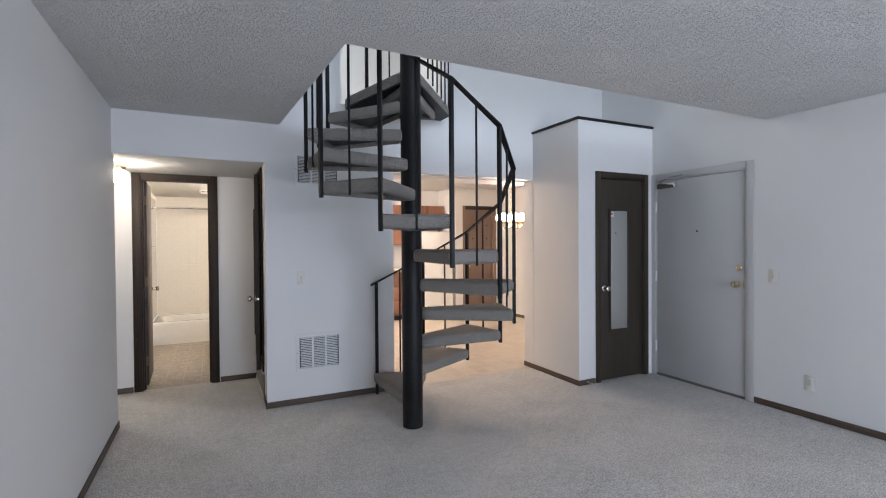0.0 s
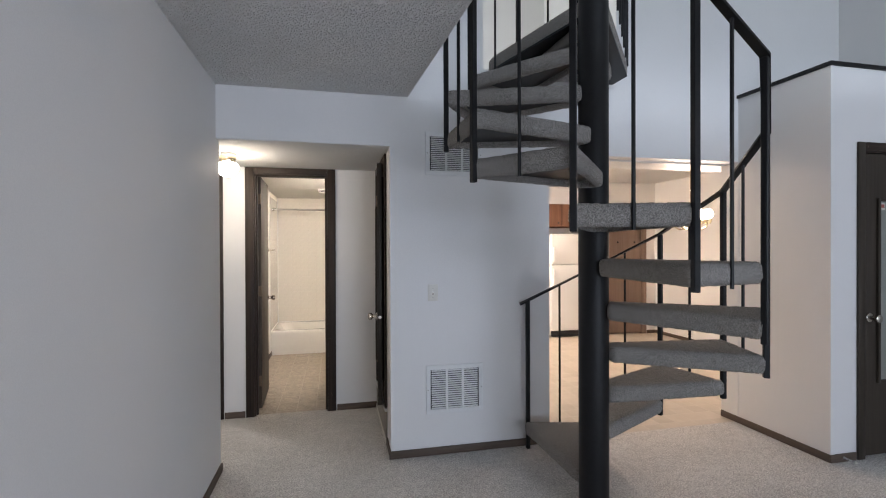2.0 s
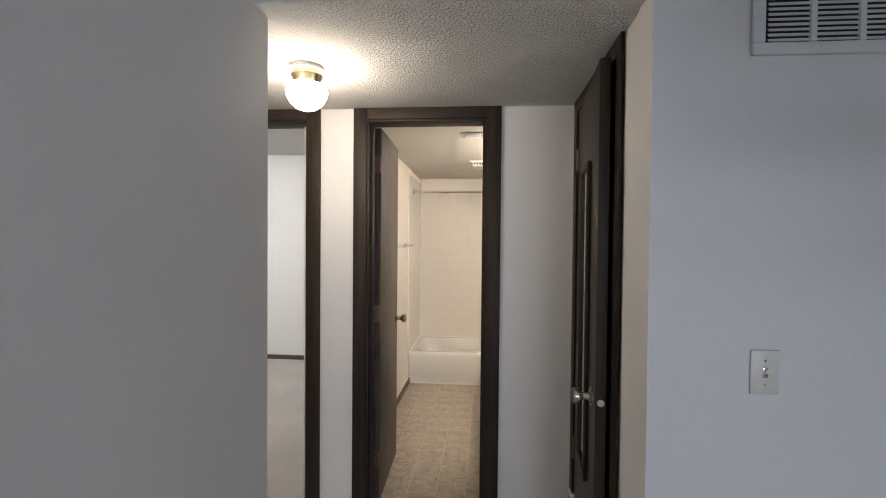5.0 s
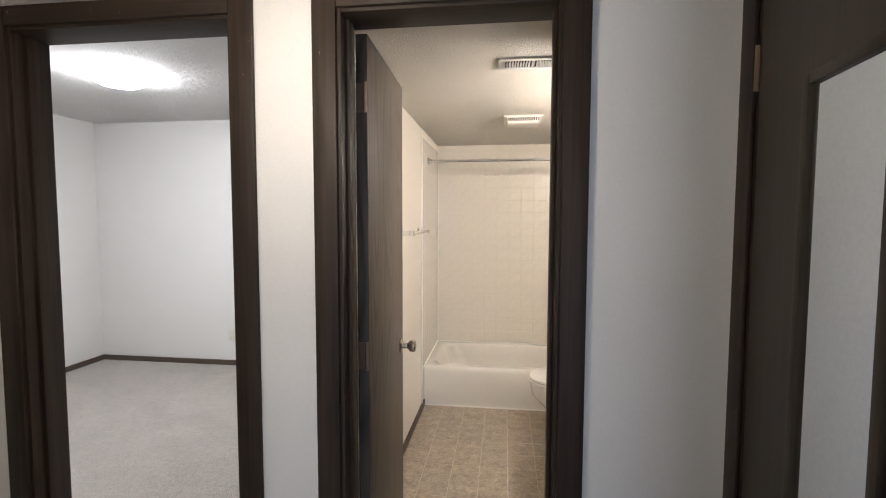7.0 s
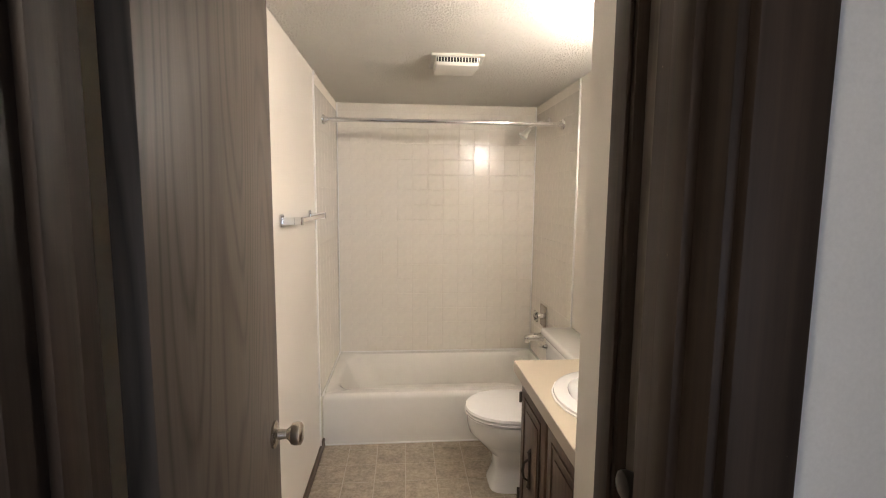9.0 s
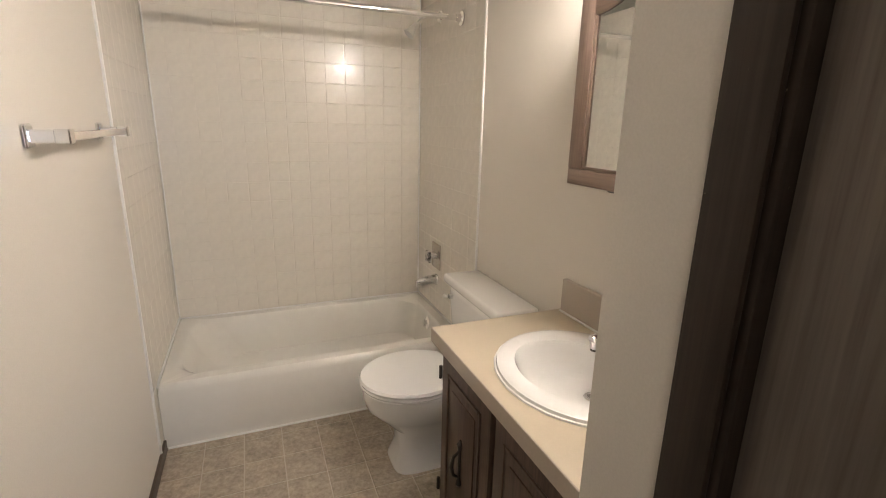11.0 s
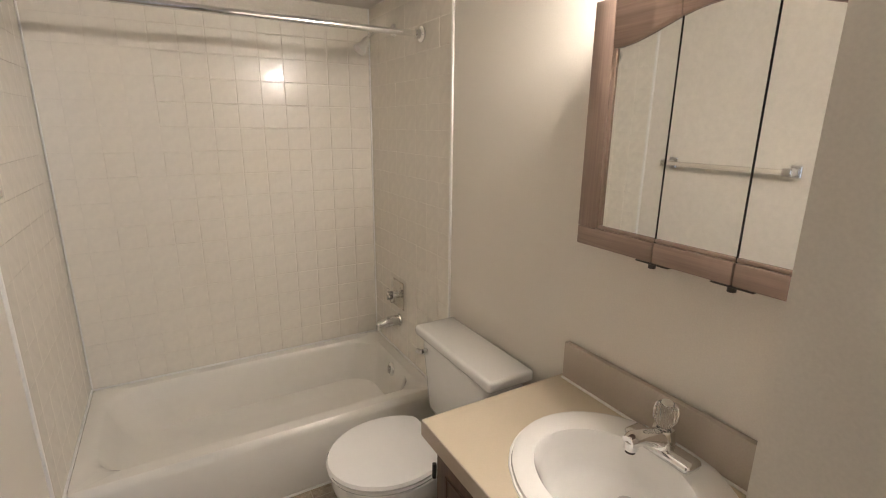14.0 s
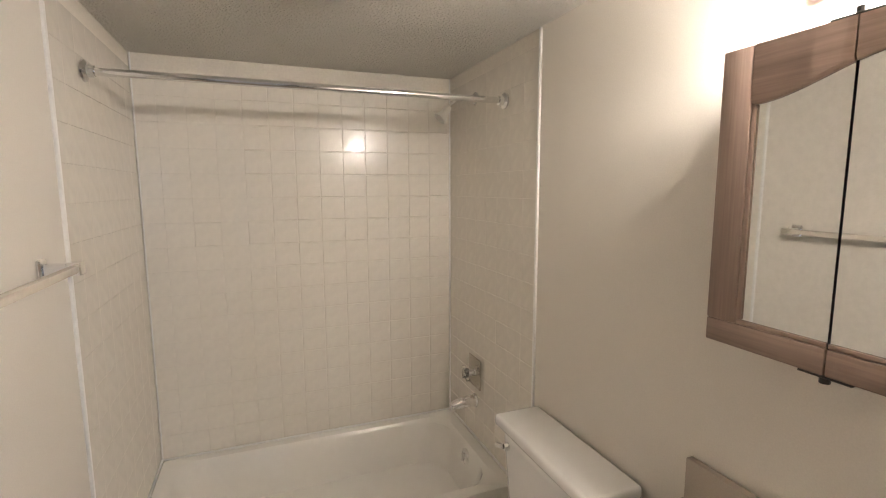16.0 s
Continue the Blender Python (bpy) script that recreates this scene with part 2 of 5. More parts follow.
M_CAB = wood("kitchen_cabinet", (0.16, 0.075, 0.045), (0.26, 0.13, 0.08), 2, 1.0, 0.4)
M_STICKER = plain("red_print", (0.42, 0.13, 0.10), 0.5)
M_STEPPAINT = surface("worn_taupe_paint", (0.20, 0.175, 0.15), (0.34, 0.305, 0.27), 5.0, 60.0, 0.5, 0.15, 0.001)
M_LEADEN = plain("grey_threshold", (0.20, 0.19, 0.18), 0.4, 0.6)

# ---- mesh helpers ----


def bx(bm, x0, y0, z0, x1, y1, z1, m=None):
    v = [bm.verts.new((x, y, z)) for z in (z0, z1) for x, y in ((x0, y0), (x1, y0), (x1, y1), (x0, y1))]
    for q in ((3, 2, 1, 0), (4, 5, 6, 7), (0, 1, 5, 4), (1, 2, 6, 5), (2, 3, 7, 6), (3, 0, 4, 7)):
        bm.faces.new([v[i] for i in q])
    if m is not None:
        bmesh.ops.transform(bm, matrix=m, verts=v)
    return v


def bevel(bm, w, seg=2, angle=30):
    bmesh.ops.recalc_face_normals(bm, faces=bm.faces[:])
    bm.normal_update()
    e = [x for x in bm.edges if len(x.link_faces) == 2 and x.calc_face_angle(0) > radians(angle)]
    bmesh.ops.bevel(bm, geom=e, offset=w, segments=seg, affect="EDGES", profile=0.5, clamp_overlap=True)
    return bm


def box(x0, y0, z0, x1, y1, z1, w=0.0, seg=2):
    bm = bmesh.new()
    bx(bm, min(x0, x1), min(y0, y1), min(z0, z1), max(x0, x1), max(y0, y1), max(z0, z1))
    return bevel(bm, w, seg) if w else bm


def ring(bm, centre, u, v, r, n):
    return [bm.verts.new(centre + u * (r * math.cos(2 * math.pi * i / n)) + v * (r * math.sin(2 * math.pi * i / n))) for i in range(n)]


def skin(bm, rings, caps=True, closed=False):
    pairs = list(zip(rings, rings[1:])) + ([(rings[-1], rings[0])] if closed else [])
    for a, b in pairs:
        k = len(a)
        for i in range(k):
            bm.faces.new((a[i], a[(i + 1) % k], b[(i + 1) % k], b[i]))
    if caps and not closed:
        bm.faces.new(rings[0][::-1])
        bm.faces.new(rings[-1])


def tube(bm, pts, r, n=10, caps=True):
    """A round bar through points; r is one radius or one for each point."""
    pts = [Vector(p) for p in pts]
    rr = r if isinstance(r, (list, tuple)) else [r] * len(pts)
    rings, u = [], None
    for i, p in enumerate(pts):
        d = (pts[min(i + 1, len(pts) - 1)] - pts[max(i - 1, 0)]).normalized()
        u = d.orthogonal().normalized() if u is None else (u - d * u.dot(d)).normalized()
        rings.append(ring(bm, p, u, d.cross(u), rr[i], n))
    skin(bm, rings, caps)
    return bm


def lathe(bm, profile, n=24, m=None, sx=1.0, sy=1.0):
    """Turn (radius, height) pairs about z; ends close where the radius is small."""
    rings = [[bm.verts.new((sx * r * math.cos(2 * math.pi * i / n), sy * r * math.sin(2 * math.pi * i / n), z)) for i in range(n)] for r, z in profile]
    skin(bm, rings)
    if m is not None:
        bmesh.ops.transform(bm, matrix=m, verts=[v for k in rings for v in k])
    return bm


def prism(bm, poly, z0, z1):
    a, b = [bm.verts.new((x, y, z0)) for x, y in poly], [bm.verts.new((x, y, z1)) for x, y in poly]
    skin(bm, [a, b])
    bmesh.ops.recalc_face_normals(bm, faces=bm.faces[:])
    return bm


def mesh_of(name, bm, material, smooth=35):
    bmesh.ops.recalc_face_normals(bm, faces=bm.faces[:])
    d = bpy.data.meshes.new(name)
    bm.to_mesh(d)
    bm.free()
    d.materials.append(material)
    if smooth:
        d.shade_smooth()
        d.set_sharp_from_angle(angle=radians(smooth))
    return d


ROOM = Matrix()  # origin of the room being built
BATH = pose(0.027, -0.033, 0)


def part(name, bm, material, parent, label=""):
    o = new(name, mesh_of(name, bm, material))
    o.parent = parent
    return tagged(o, label)


def thing(name, m, label, category, group="", kind=""):
    o = new(name)
    o.empty_display_size = 0.1
    o.matrix_world = ROOM @ m
    return tagged(o, label, category, group, kind)


def structure(name, bm, material, label, category):
    o = new(name, mesh_of(name, bm, material))
    o.matrix_world = ROOM
    return tagged(o, label, category, kind="structure")


def slab(axis, a0, a1, us, vs, holes):
    """A wall across x ('x') or y ('y') from a0 to a1, spanning us by heights vs, with rectangular openings (u0, u1, v0, v1) through it."""
    bm = bmesh.new()
    U = sorted({us[0], us[1], *[k for h in holes for k in h[:2] if us[0] < k < us[1]]})
    V = sorted({vs[0], vs[1], *[k for h in holes for k in h[2:] if vs[0] < k < vs[1]]})
    solid = {}
    for i in range(len(U) - 1):
        for j in range(len(V) - 1):
            u, v = (U[i] + U[i + 1]) / 2, (V[j] + V[j + 1]) / 2
            solid[i, j] = not any(h[0] < u < h[1] and h[2] < v < h[3] for h in holes)
    cache = {}

    def p(a, u, v):
        k = (round(a, 5), round(u, 5), round(v, 5))
        if k not in cache:
            cache[k] = bm.verts.new((a, u, v) if axis == "x" else (u, a, v) if axis == "y" else (u, v, a))
        return cache[k]

    for (i, j), s in solid.items():
        if not s:
            continue
        u0, u1, v0, v1 = U[i], U[i + 1], V[j], V[j + 1]
        for a in (a0, a1):
            bm.faces.new((p(a, u0, v0), p(a, u1, v0), p(a, u1, v1), p(a, u0, v1)))
        for di, dj, e in ((-1, 0, ((u0, v0), (u0, v1))), (1, 0, ((u1, v0), (u1, v1))), (0, -1, ((u0, v0), (u1, v0))), (0, 1, ((u0, v1), (u1, v1)))):
            if not solid.get((i + di, j + dj), False):
                bm.faces.new((p(a0, *e[0]), p(a0, *e[1]), p(a1, *e[1]), p(a1, *e[0])))
    return bm


# ---- the large structure ----
XL, XR, YB, YP, YH, ZC, ZL = -0.33, 4.52, -2.0, 5.49, 6.54, 2.41, 2.69
ZH, ZB, BX0, BX1, BY0, BY1 = 2.077, 2.13, -0.467, 0.983, 6.655, 9.666
HDR = 2.075

structure("floor", box(-4.2, YB - 0.2, -0.12, XR + 0.2, 5.52, 0.0), M_CARPET, "mottled grey beige cut-pile carpet in the living room", "carpet")
structure("floor_hall", box(-4.2, 5.522, -0.12, 0.8, 6.575, 0.0), M_CARPET, "grey beige carpet of the short hall", "carpet")
structure("floor_bedroom", box(-4.2, 6.577, -0.12, -0.6, 9.9, 0.0), M_BEDCARPET, "pale beige carpet of the bedroom", "carpet")
structure("floor_dining", box(0.8, 5.522, -0.12, 5.7, 9.9, -0.004), M_DINING, "beige stone-pattern vinyl floor of the dining area", "vinyl floor")
structure("floor_bath", box(-0.598, 6.577, -0.12, 0.799, 9.9, -0.0016), M_VJOINT, "pale joints of the patterned bathroom vinyl", "vinyl floor")
structure("floor_bath_side", box(0.7992, 6.577, -0.12, 1.1, 9.9, -0.0018), M_VJOINT, "pale vinyl floor beneath the bathroom vanity", "vinyl floor")

structure("wall_left", slab("x", XL - 0.12, XL, (YB, YP + 0.085), (0.0, ZC), []), M_WALL, "long off-white painted living room wall", "wall")
structure("wall_right", slab("x", XR, XR + 0.14, (YB, 6.0), (0.0, 5.2), [(3.79, 4.74, 0.0, 2.035)]), M_WALL, "off-white painted wall with the entry door", "wall")
structure("wall_back", slab("y", YB - 0.15, YB, (XL - 0.12, XR + 0.14), (0.0, 5.2), [(0.85, 3.85, 0.35, 2.3), (0.6, 3.8, 3.25, 4.55)]), M_WALL, "off-white painted wall with two wide windows", "wall")
structure("wall_partition", slab("y", YP, YP + 0.12, (0.736, 1.876), (0.0, ZL - 0.05), []), M_WALL, "off-white painted partition with two return-air grilles", "wall")
structure("wall_header", slab("y", YP, YP + 0.12, (1.876, 3.50), (HDR, ZL - 0.05), []), M_WALL, "off-white painted header above the dining opening", "wall")
structure("wall_upper", slab("y", YP, YP + 0.12, (XL, XR), (ZL - 0.05, 5.2), [(1.385, 2.42, ZL - 0.05, 4.85)]), M_WALL, "off-white painted upper wall of the stairwell", "wall")
structure("wall_hall_header", slab("y", YP, YP + 0.12, (XL - 0.12, 0.736), (ZH + 0.004, ZL - 0.05), []), M_WALL, "off-white painted header above the hall", "wall")
structure("wall_closet_upper", slab("y", YP, YP + 0.12, (3.50, XR), (0.0, ZL - 0.05), []), M_WALL, "off-white painted wall behind the coat closet", "wall")
structure("wall_hall_end", slab("y", YH, BY0, (-1.6, 0.86), (0.0, ZC), [(-1.294, -0.574, 0.0, 2.03), (-0.285, 0.325, 0.0, 2.03)]), M_WALL, "white painted hall wall with bathroom and bedroom doorways", "wall")
structure("wall_hall_right", slab("x", 0.74, 0.86, (YP + 0.12, YH), (0.0, ZH), [(5.79, 6.46, 0.25, 2.03)]), M_WALL, "white painted hall wall around the closet door", "wall")
structure("wall_hall_closet", slab("x", 1.45, 1.53, (YP + 0.12, YH), (0.0, ZH), []), M_WALL, "white painted rear wall inside the hall closet", "wall")
structure("wall_hall_left", slab("x", -1.6, -1.5, (YP + 0.085, YH), (0.0, ZC), []), M_WALL, "white painted end wall of the hall", "wall")
structure("wall_hall_front", slab("y", YP - 0.035, YP + 0.085, (-1.6, XL - 0.12), (0.0, ZC), []), M_WALL, "white painted wall on the living room side of the hall", "wall")
structure("ceiling_hall", box(-1.5, YP + 0.12, ZH, 1.53, YH, ZH + 0.1), M_CEIL, "white popcorn hall ceiling", "ceiling")
structure("ceiling_hall_front", box(XL - 0.12, YP + 0.0005, ZH, 0.7355, YP + 0.1198, ZH + 0.0038), M_CEIL, "white popcorn strip beneath the hall header", "ceiling")
structure("ceiling_hall_edge", box(-1.5, YP + 0.086, ZH, XL - 0.121, YP + 0.119, ZH + 0.1), M_CEIL, "white popcorn strip of the hall ceiling", "ceiling")

bm = bmesh.new()
prism(bm, [(XL - 0.12, YB), (XR, YB), (XR, 3.645), (0.955, 3.645), (0.855, YP), (XL - 0.12, YP)], ZC, ZL - 0.06)
structure("ceiling", bm, M_CEIL, "white popcorn living room ceiling with the stairwell cut out", "ceiling")
structure("ceiling_upper", box(-0.6, YB - 0.15, 5.2, XR + 0.14, 9.9, 5.35), M_CEIL, "white popcorn ceiling high above the loft", "ceiling")
bm = bmesh.new()
prism(bm, [(XL - 0.12, YB), (XR, YB), (XR, 3.645), (0.955, 3.645), (0.855, YP), (XL - 0.12, YP)], ZL - 0.06, ZL)
structure("floor_loft", bm, M_CARPET, "grey beige carpet on the loft floor", "carpet")
structure("floor_loft_rear", box(-0.5, YP + 0.12, ZL - 0.05, XR, 8.7, ZL), M_CARPET, "grey beige carpet of the rear loft room", "carpet")
structure("wall_upper_left", slab("x", XL - 0.12, XL, (YB, 8.7), (ZL, 5.2), [(6.3, 8.1, 3.0, 4.5)]), M_WALL, "off-white painted upper wall of the loft", "wall")
structure("wall_loft_rear", slab("y", 8.6, 8.72, (XL, XR), (ZL, 5.2), []), M_WALL, "off-white painted rear loft wall", "wall")
structure("wall_loft_right", slab("x", 3.3, 3.4, (YP + 0.12, 8.6), (ZL, 5.2), []), M_WALL, "off-white painted side wall of the rear loft", "wall")

# coat closet box beside the entry
structure("wall_closet_front", slab("y", 4.775, 4.86, (3.505, XR), (0.0, 2.575), [(3.77, 4.39, 0.0, 2.04)]), M_WALL, "white painted front of the coat closet", "wall")
structure("wall_closet_side", slab("x", 3.505, 3.585, (4.86, YP + 0.17), (0.0, 2.075), []), M_WALL, "white painted side of the coat closet", "wall")
structure("wall_closet_side_upper", slab("x", 3.505, 3.585, (4.86, YP), (2.075, 2.575), []), M_WALL, "white painted upper side of the coat closet", "wall")
structure("ceiling_closet", box(3.585, 4.86, 2.50, XR, YP, 2.575), M_WALL, "white painted top ledge of the coat closet", "ceiling")
structure("trim_closet_front", box(3.485, 4.757, 2.575, XR, 4.785, 2.60, 0.004), M_BLACK, "thin black trim along the closet ledge", "trim")
structure("trim_closet_side", box(3.485, 4.786, 2.575, 3.515, YP, 2.60, 0.004), M_BLACK, "thin black trim along the closet ledge side", "trim")

# dining area and kitchen
structure("wall_dining_right", slab("x", 5.45, 5.57, (5.3, 9.2), (0.0, 2.5), []), M_WALL, "white painted dining room wall", "wall")
structure("wall_dining_far", slab("y", 9.05, 9.17, (4.40, 5.45), (0.0, 2.5), [(4.60, 5.23, 0.0, 2.04)]), M_WALL, "white painted wall with a brown door", "wall")
structure("wall_fridge_return", slab("x", 4.40, 4.48, (9.17, 9.8), (0.0, 2.5), []), M_WALL, "white painted return beside the refrigerator", "wall")
structure("wall_kitchen_rear", slab("y", 9.8, 9.9, (1.0, 5.57), (0.0, 2.5), []), M_WALL, "white painted kitchen rear wall", "wall")
structure("wall_dining_near", slab("y", 5.66, 5.76, (3.60, 5.45), (0.0, HDR - 0.011), []), M_WALL, "white painted dining wall behind the closet", "wall")
# unseen near-black panel, added to close off the opening behind the door
structure("wall_behind_door", slab("y", 9.4, 9.45, (4.48, 5.57), (0.0, 2.5), []), M_DARK, "unseen near-black panel closing off the space behind the kitchen door", "wall")
structure("wall_kitchen_left", slab("x", 1.54, 1.62, (YP + 0.12, 9.8), (0.0, 2.5), []), M_WALL, "white painted kitchen side wall", "wall")
structure("wall_dining_soffit", box(1.625, YP + 0.122, HDR - 0.01, 5.448, 5.90, 2.418), M_WALL, "white painted dropped soffit behind the dining header", "wall")
structure("ceiling_dining", box(1.54, YP + 0.12, 2.42, 5.57, 9.9, 2.5), M_CEIL, "white popcorn dining room ceiling", "ceiling")

# bathroom shell
ROOM = BATH
structure("wall_bath_left", slab("x", -0.66, BX0, (BY0, 8.80), (0.0, ZB), []), M_BATHWALL, "cream painted bathroom wall", "wall")
structure("wall_bath_right", slab("x", BX1, BX1 + 0.1, (7.316, 8.798), (0.0, ZB), []), M_BATHWALL, "cream painted bathroom wall behind vanity and toilet", "wall")
structure("wall_bath_wing", slab("x", 0.455, 0.535, (BY0, 7.316), (0.0, ZB), [(6.735, 7.105, 0.0, 2.03)]), M_BATHWALL, "cream painted wing wall beside the vanity", "wall")
structure("wall_bath_wing_end", slab("y", 7.236, 7.316, (0.535, BX1 + 0.1), (0.0, ZB), []), M_BATHWALL, "cream painted end wall of the vanity nook", "wall")
structure("ceiling_bath", box(-0.60, BY0, ZB, BX1 + 0.1, 9.8, ZB + 0.1), M_BATHCEIL, "white popcorn bathroom ceiling", "ceiling")

# bedroom shell
ROOM = Matrix()
structure("wall_bedroom_far", slab("y", 9.60, 9.72, (-4.1, -0.60), (0.0, 2.42), []), M_WALL, "white painted bedroom wall", "wall")
structure("wall_bedroom_left", slab("x", -4.05, -3.93, (BY0, 9.60), (0.0, 2.42), []), M_WALL, "white painted bedroom side wall", "wall")
structure("wall_bedroom_near", slab("y", YH, BY0, (-4.05, -1.6), (0.0, 2.42), []), M_WALL, "white painted bedroom wall beside its door", "wall")
structure("ceiling_bedroom", box(-4.05, BY0, 2.41, -0.602, 9.72, 2.5), M_CEIL, "white popcorn bedroom ceiling", "ceiling")
ROOM = BATH
structure("wall_linen_rear", slab("x", 0.95, 0.99, (BY0, 7.25), (0.0, ZB), []), M_BATHWALL, "cream painted rear of the linen closet", "wall")

ROOM = Matrix()


def baseboard(name, x0, y0, x1, y1, mat):
    structure(name, box(x0, y0, 0.0, x1, y1, 0.052, 0.003), mat, "narrow dark-stained wooden baseboard", "baseboard")


baseboard("baseboard_left", XL, YB, XL + 0.012, YP + 0.085, M_TRIMY)
baseboard("baseboard_partition", 0.724, YP - 0.012, 1.876, YP, M_BASEX)
baseboard("baseboard_partition_end", 0.728, YP, 0.74, 5.728, M_TRIMY)
baseboard("baseboard_right", XR - 0.012, YB, XR, 3.728, M_TRIMY)
baseboard("baseboard_closet", 3.493, 4.763, 3.708, 4.775, M_BASEX)
baseboard("baseboard_closet_side", 3.493, 4.776, 3.505, 5.655, M_TRIMY)
baseboard("baseboard_hall_end", 0.392, YH - 0.012, 0.74, YH, M_BASEX)
baseboard("baseboard_hall_mid", -0.509, YH - 0.012, -0.352, YH, M_BASEX)
ROOM = BATH
baseboard("baseboard_bath", BX0, BY0, BX0 + 0.012, 8.89, M_TRIMY)
ROOM = Matrix()
baseboard("baseboard_bedroom", -3.93, 9.588, -0.60, 9.60, M_BASEX)
baseboard("baseboard_bedroom_left", -3.93, BY0, -3.918, 9.588, M_TRIMY)
baseboard("baseboard_dining", 5.438, 5.76, 5.45, 9.05, M_TRIMY)
baseboard("baseboard_dining_far", 5.292, 9.038, 5.438, 9.05, M_BASEX)
baseboard("baseboard_dining_end", 4.40, 9.038, 4.545, 9.05, M_BASEX)


def doorway_y(name, u0, u1, top, y0, y1, cw, mat, label, both=True):
    """Jambs, stop and mitred casings of a doorway in a wall across y."""
    root = thing(name, pose(u0, y0, 0), label, "door frame", kind="structure")
    w, t = u1 - u0, y1 - y0
    for s in (0, 1):
        xa = 0.0 if s == 0 else w - 0.018
        part("jamb", box(xa, -0.004, 0, xa + 0.018, t + 0.004, top, 0.002), mat, root)
        xs = 0.018 if s == 0 else w - 0.03
        part("stop", box(xs, t * 0.30, 0, xs + 0.012, t * 0.62, top - 0.02, 0.002), mat, root)
    part("head_jamb", box(0.0181, -0.004, top - 0.018, w - 0.0181, t + 0.004, top, 0.002), M_TRIMX, root)
    for ya, yb in ((-0.016, -0.0005), (t + 0.0005, t + 0.014))[: 2 if both else 1]:
        for xa, xb in ((-cw + 0.008, 0.008), (w - 0.008, w + cw - 0.008)):
            bm = box(xa, ya, 0, xb, yb, top + cw - 0.01, 0.004)
            part("casing", bm, mat, root)
        part("head_casing", box(0.0085, ya, top - 0.008, w - 0.0085, yb, top + cw - 0.01, 0.004), M_TRIMX, root)
    return root


def doorway_x(name, x0, x1, u0, u1, top, cw, mat, side, label, z0=0.0):
    """The same for a wall across x; side: the face that gets the casing (-1 low x); z0: the sill."""
    root = thing(name, pose(0, 0, 0), label, "door frame", kind="structure")
    for ya in (u0, u1 - 0.018):
        part("jamb", box(x0 - 0.004, ya, z0, x1 + 0.004, ya + 0.018, top, 0.002), mat, root)
    part("head_jamb", box(x0 - 0.004, u0 + 0.0181, top - 0.018, x1 + 0.004, u1 - 0.0181, top, 0.002), mat, root)
    xa, xb = (x0 - 0.016, x0 - 0.0045) if side < 0 else (x1 + 0.0045, x1 + 0.016)
    for ya, yb in ((u0 - cw + 0.008, u0 + 0.008), (u1 - 0.008, u1 + cw - 0.008)):
        part("casing", box(xa, ya, z0, xb, yb, top + cw - 0.01, 0.004), mat, root)
    part("head_casing", box(xa, u0 + 0.0085, top - 0.008, xb, u1 - 0.0085, top + cw - 0.01, 0.004), mat, root)
    return root


doorway_y("door_frame_bath", -0.285, 0.325, 2.03, YH, BY0, 0.068, M_TRIM, "worn dark-stained wooden frame of the bathroom doorway")
doorway_y("door_frame_bedroom", -1.294, -0.574, 2.03, YH, BY0, 0.068, M_TRIM, "worn dark-stained wooden frame of the bedroom doorway")
doorway_y("door_frame_coat_closet", 3.77, 4.39, 2.04, 4.775, 4.86, 0.06, M_DARKDOOR, "dark brown frame of the coat closet", False)
doorway_y("door_frame_kitchen", 4.60, 5.23, 2.04, 9.05, 9.17, 0.058, M_KITDOOR, "brown frame of the kitchen door", False)
doorway_x("door_frame_hall_closet", 0.74, 0.86, 5.79, 6.46, 2.03, 0.06, M_TRIM, -1, "chipped dark-stained frame of the hall closet", 0.252)
step = thing("closet_step", pose(0.74, 5.74, 0), "worn taupe painted board below the raised hall closet door", "step board", kind="structure")
part("board", box(-0.010, 0.0, 0.034, -0.0005, 0.79, 0.228, 0.002), M_STEPPAINT, step)
part("sill", box(-0.020, 0.0, 0.2285, -0.0005, 0.79, 0.2505, 0.003), M_VENT, step, "pale painted sill strip")
part("base_strip", box(-0.014, 0.0, 0.0005, -0.0005, 0.79, 0.0335, 0.003), M_PLATE, step, "pale strip along the carpet")
structure("floor_hall_closet", box(0.862, YP + 0.122, 0.0, 1.448, YH - 0.002, 0.245), M_STEPPAINT, "raised floor inside the hall closet", "floor")
ROOM = BATH
doorway_x("door_frame_linen", 0.455, 0.535, 6.735, 7.105, 2.03, 0.065, M_TRIM, -1, "dark-stained frame of the linen closet")
ROOM = Matrix()
doorway_x("door_frame_entry", XR, XR + 0.14, 3.79, 4.74, 2.035, 0.065, M_ENTRY, -1, "grey painted metal frame of the entry door")


def knob(parent, x, y, z, way, mat, r=0.027):
    """A door knob on its rose, pointing along way."""
    bm = bmesh.new()
    lathe(bm, [(0.004, 0), (0.031, 0), (0.031, 0.005), (0.026, 0.008), (0.013, 0.011), (0.011, 0.03), (0.016, 0.036), (r * 0.9, 0.042), (r, 0.052), (r * 0.96, 0.062), (r * 0.7, 0.067), (0.004, 0.068)], 20)
    o = part("knob", bm, mat, parent, "worn metal door knob")
    o.matrix_parent_inverse = Matrix()
    o.matrix_basis = Matrix.Translation((x, y, z)) @ Vector(way).to_track_quat("Z", "Y").to_matrix().to_4x4()
    return o


def hinge(parent, x, y, z, mat, flat=(0.001, 0.03)):
    bm = bmesh.new()
    tube(bm, [(0, 0, -0.045), (0, 0, 0.045)], 0.006, 8)
    bx(bm, -flat[0], 0.004, -0.043, flat[0], 0.004 + flat[1], 0.043)
    o = part("hinge", bm, mat, parent, "worn brass butt hinge")
    o.matrix_basis = Matrix.Translation((x, y, z))


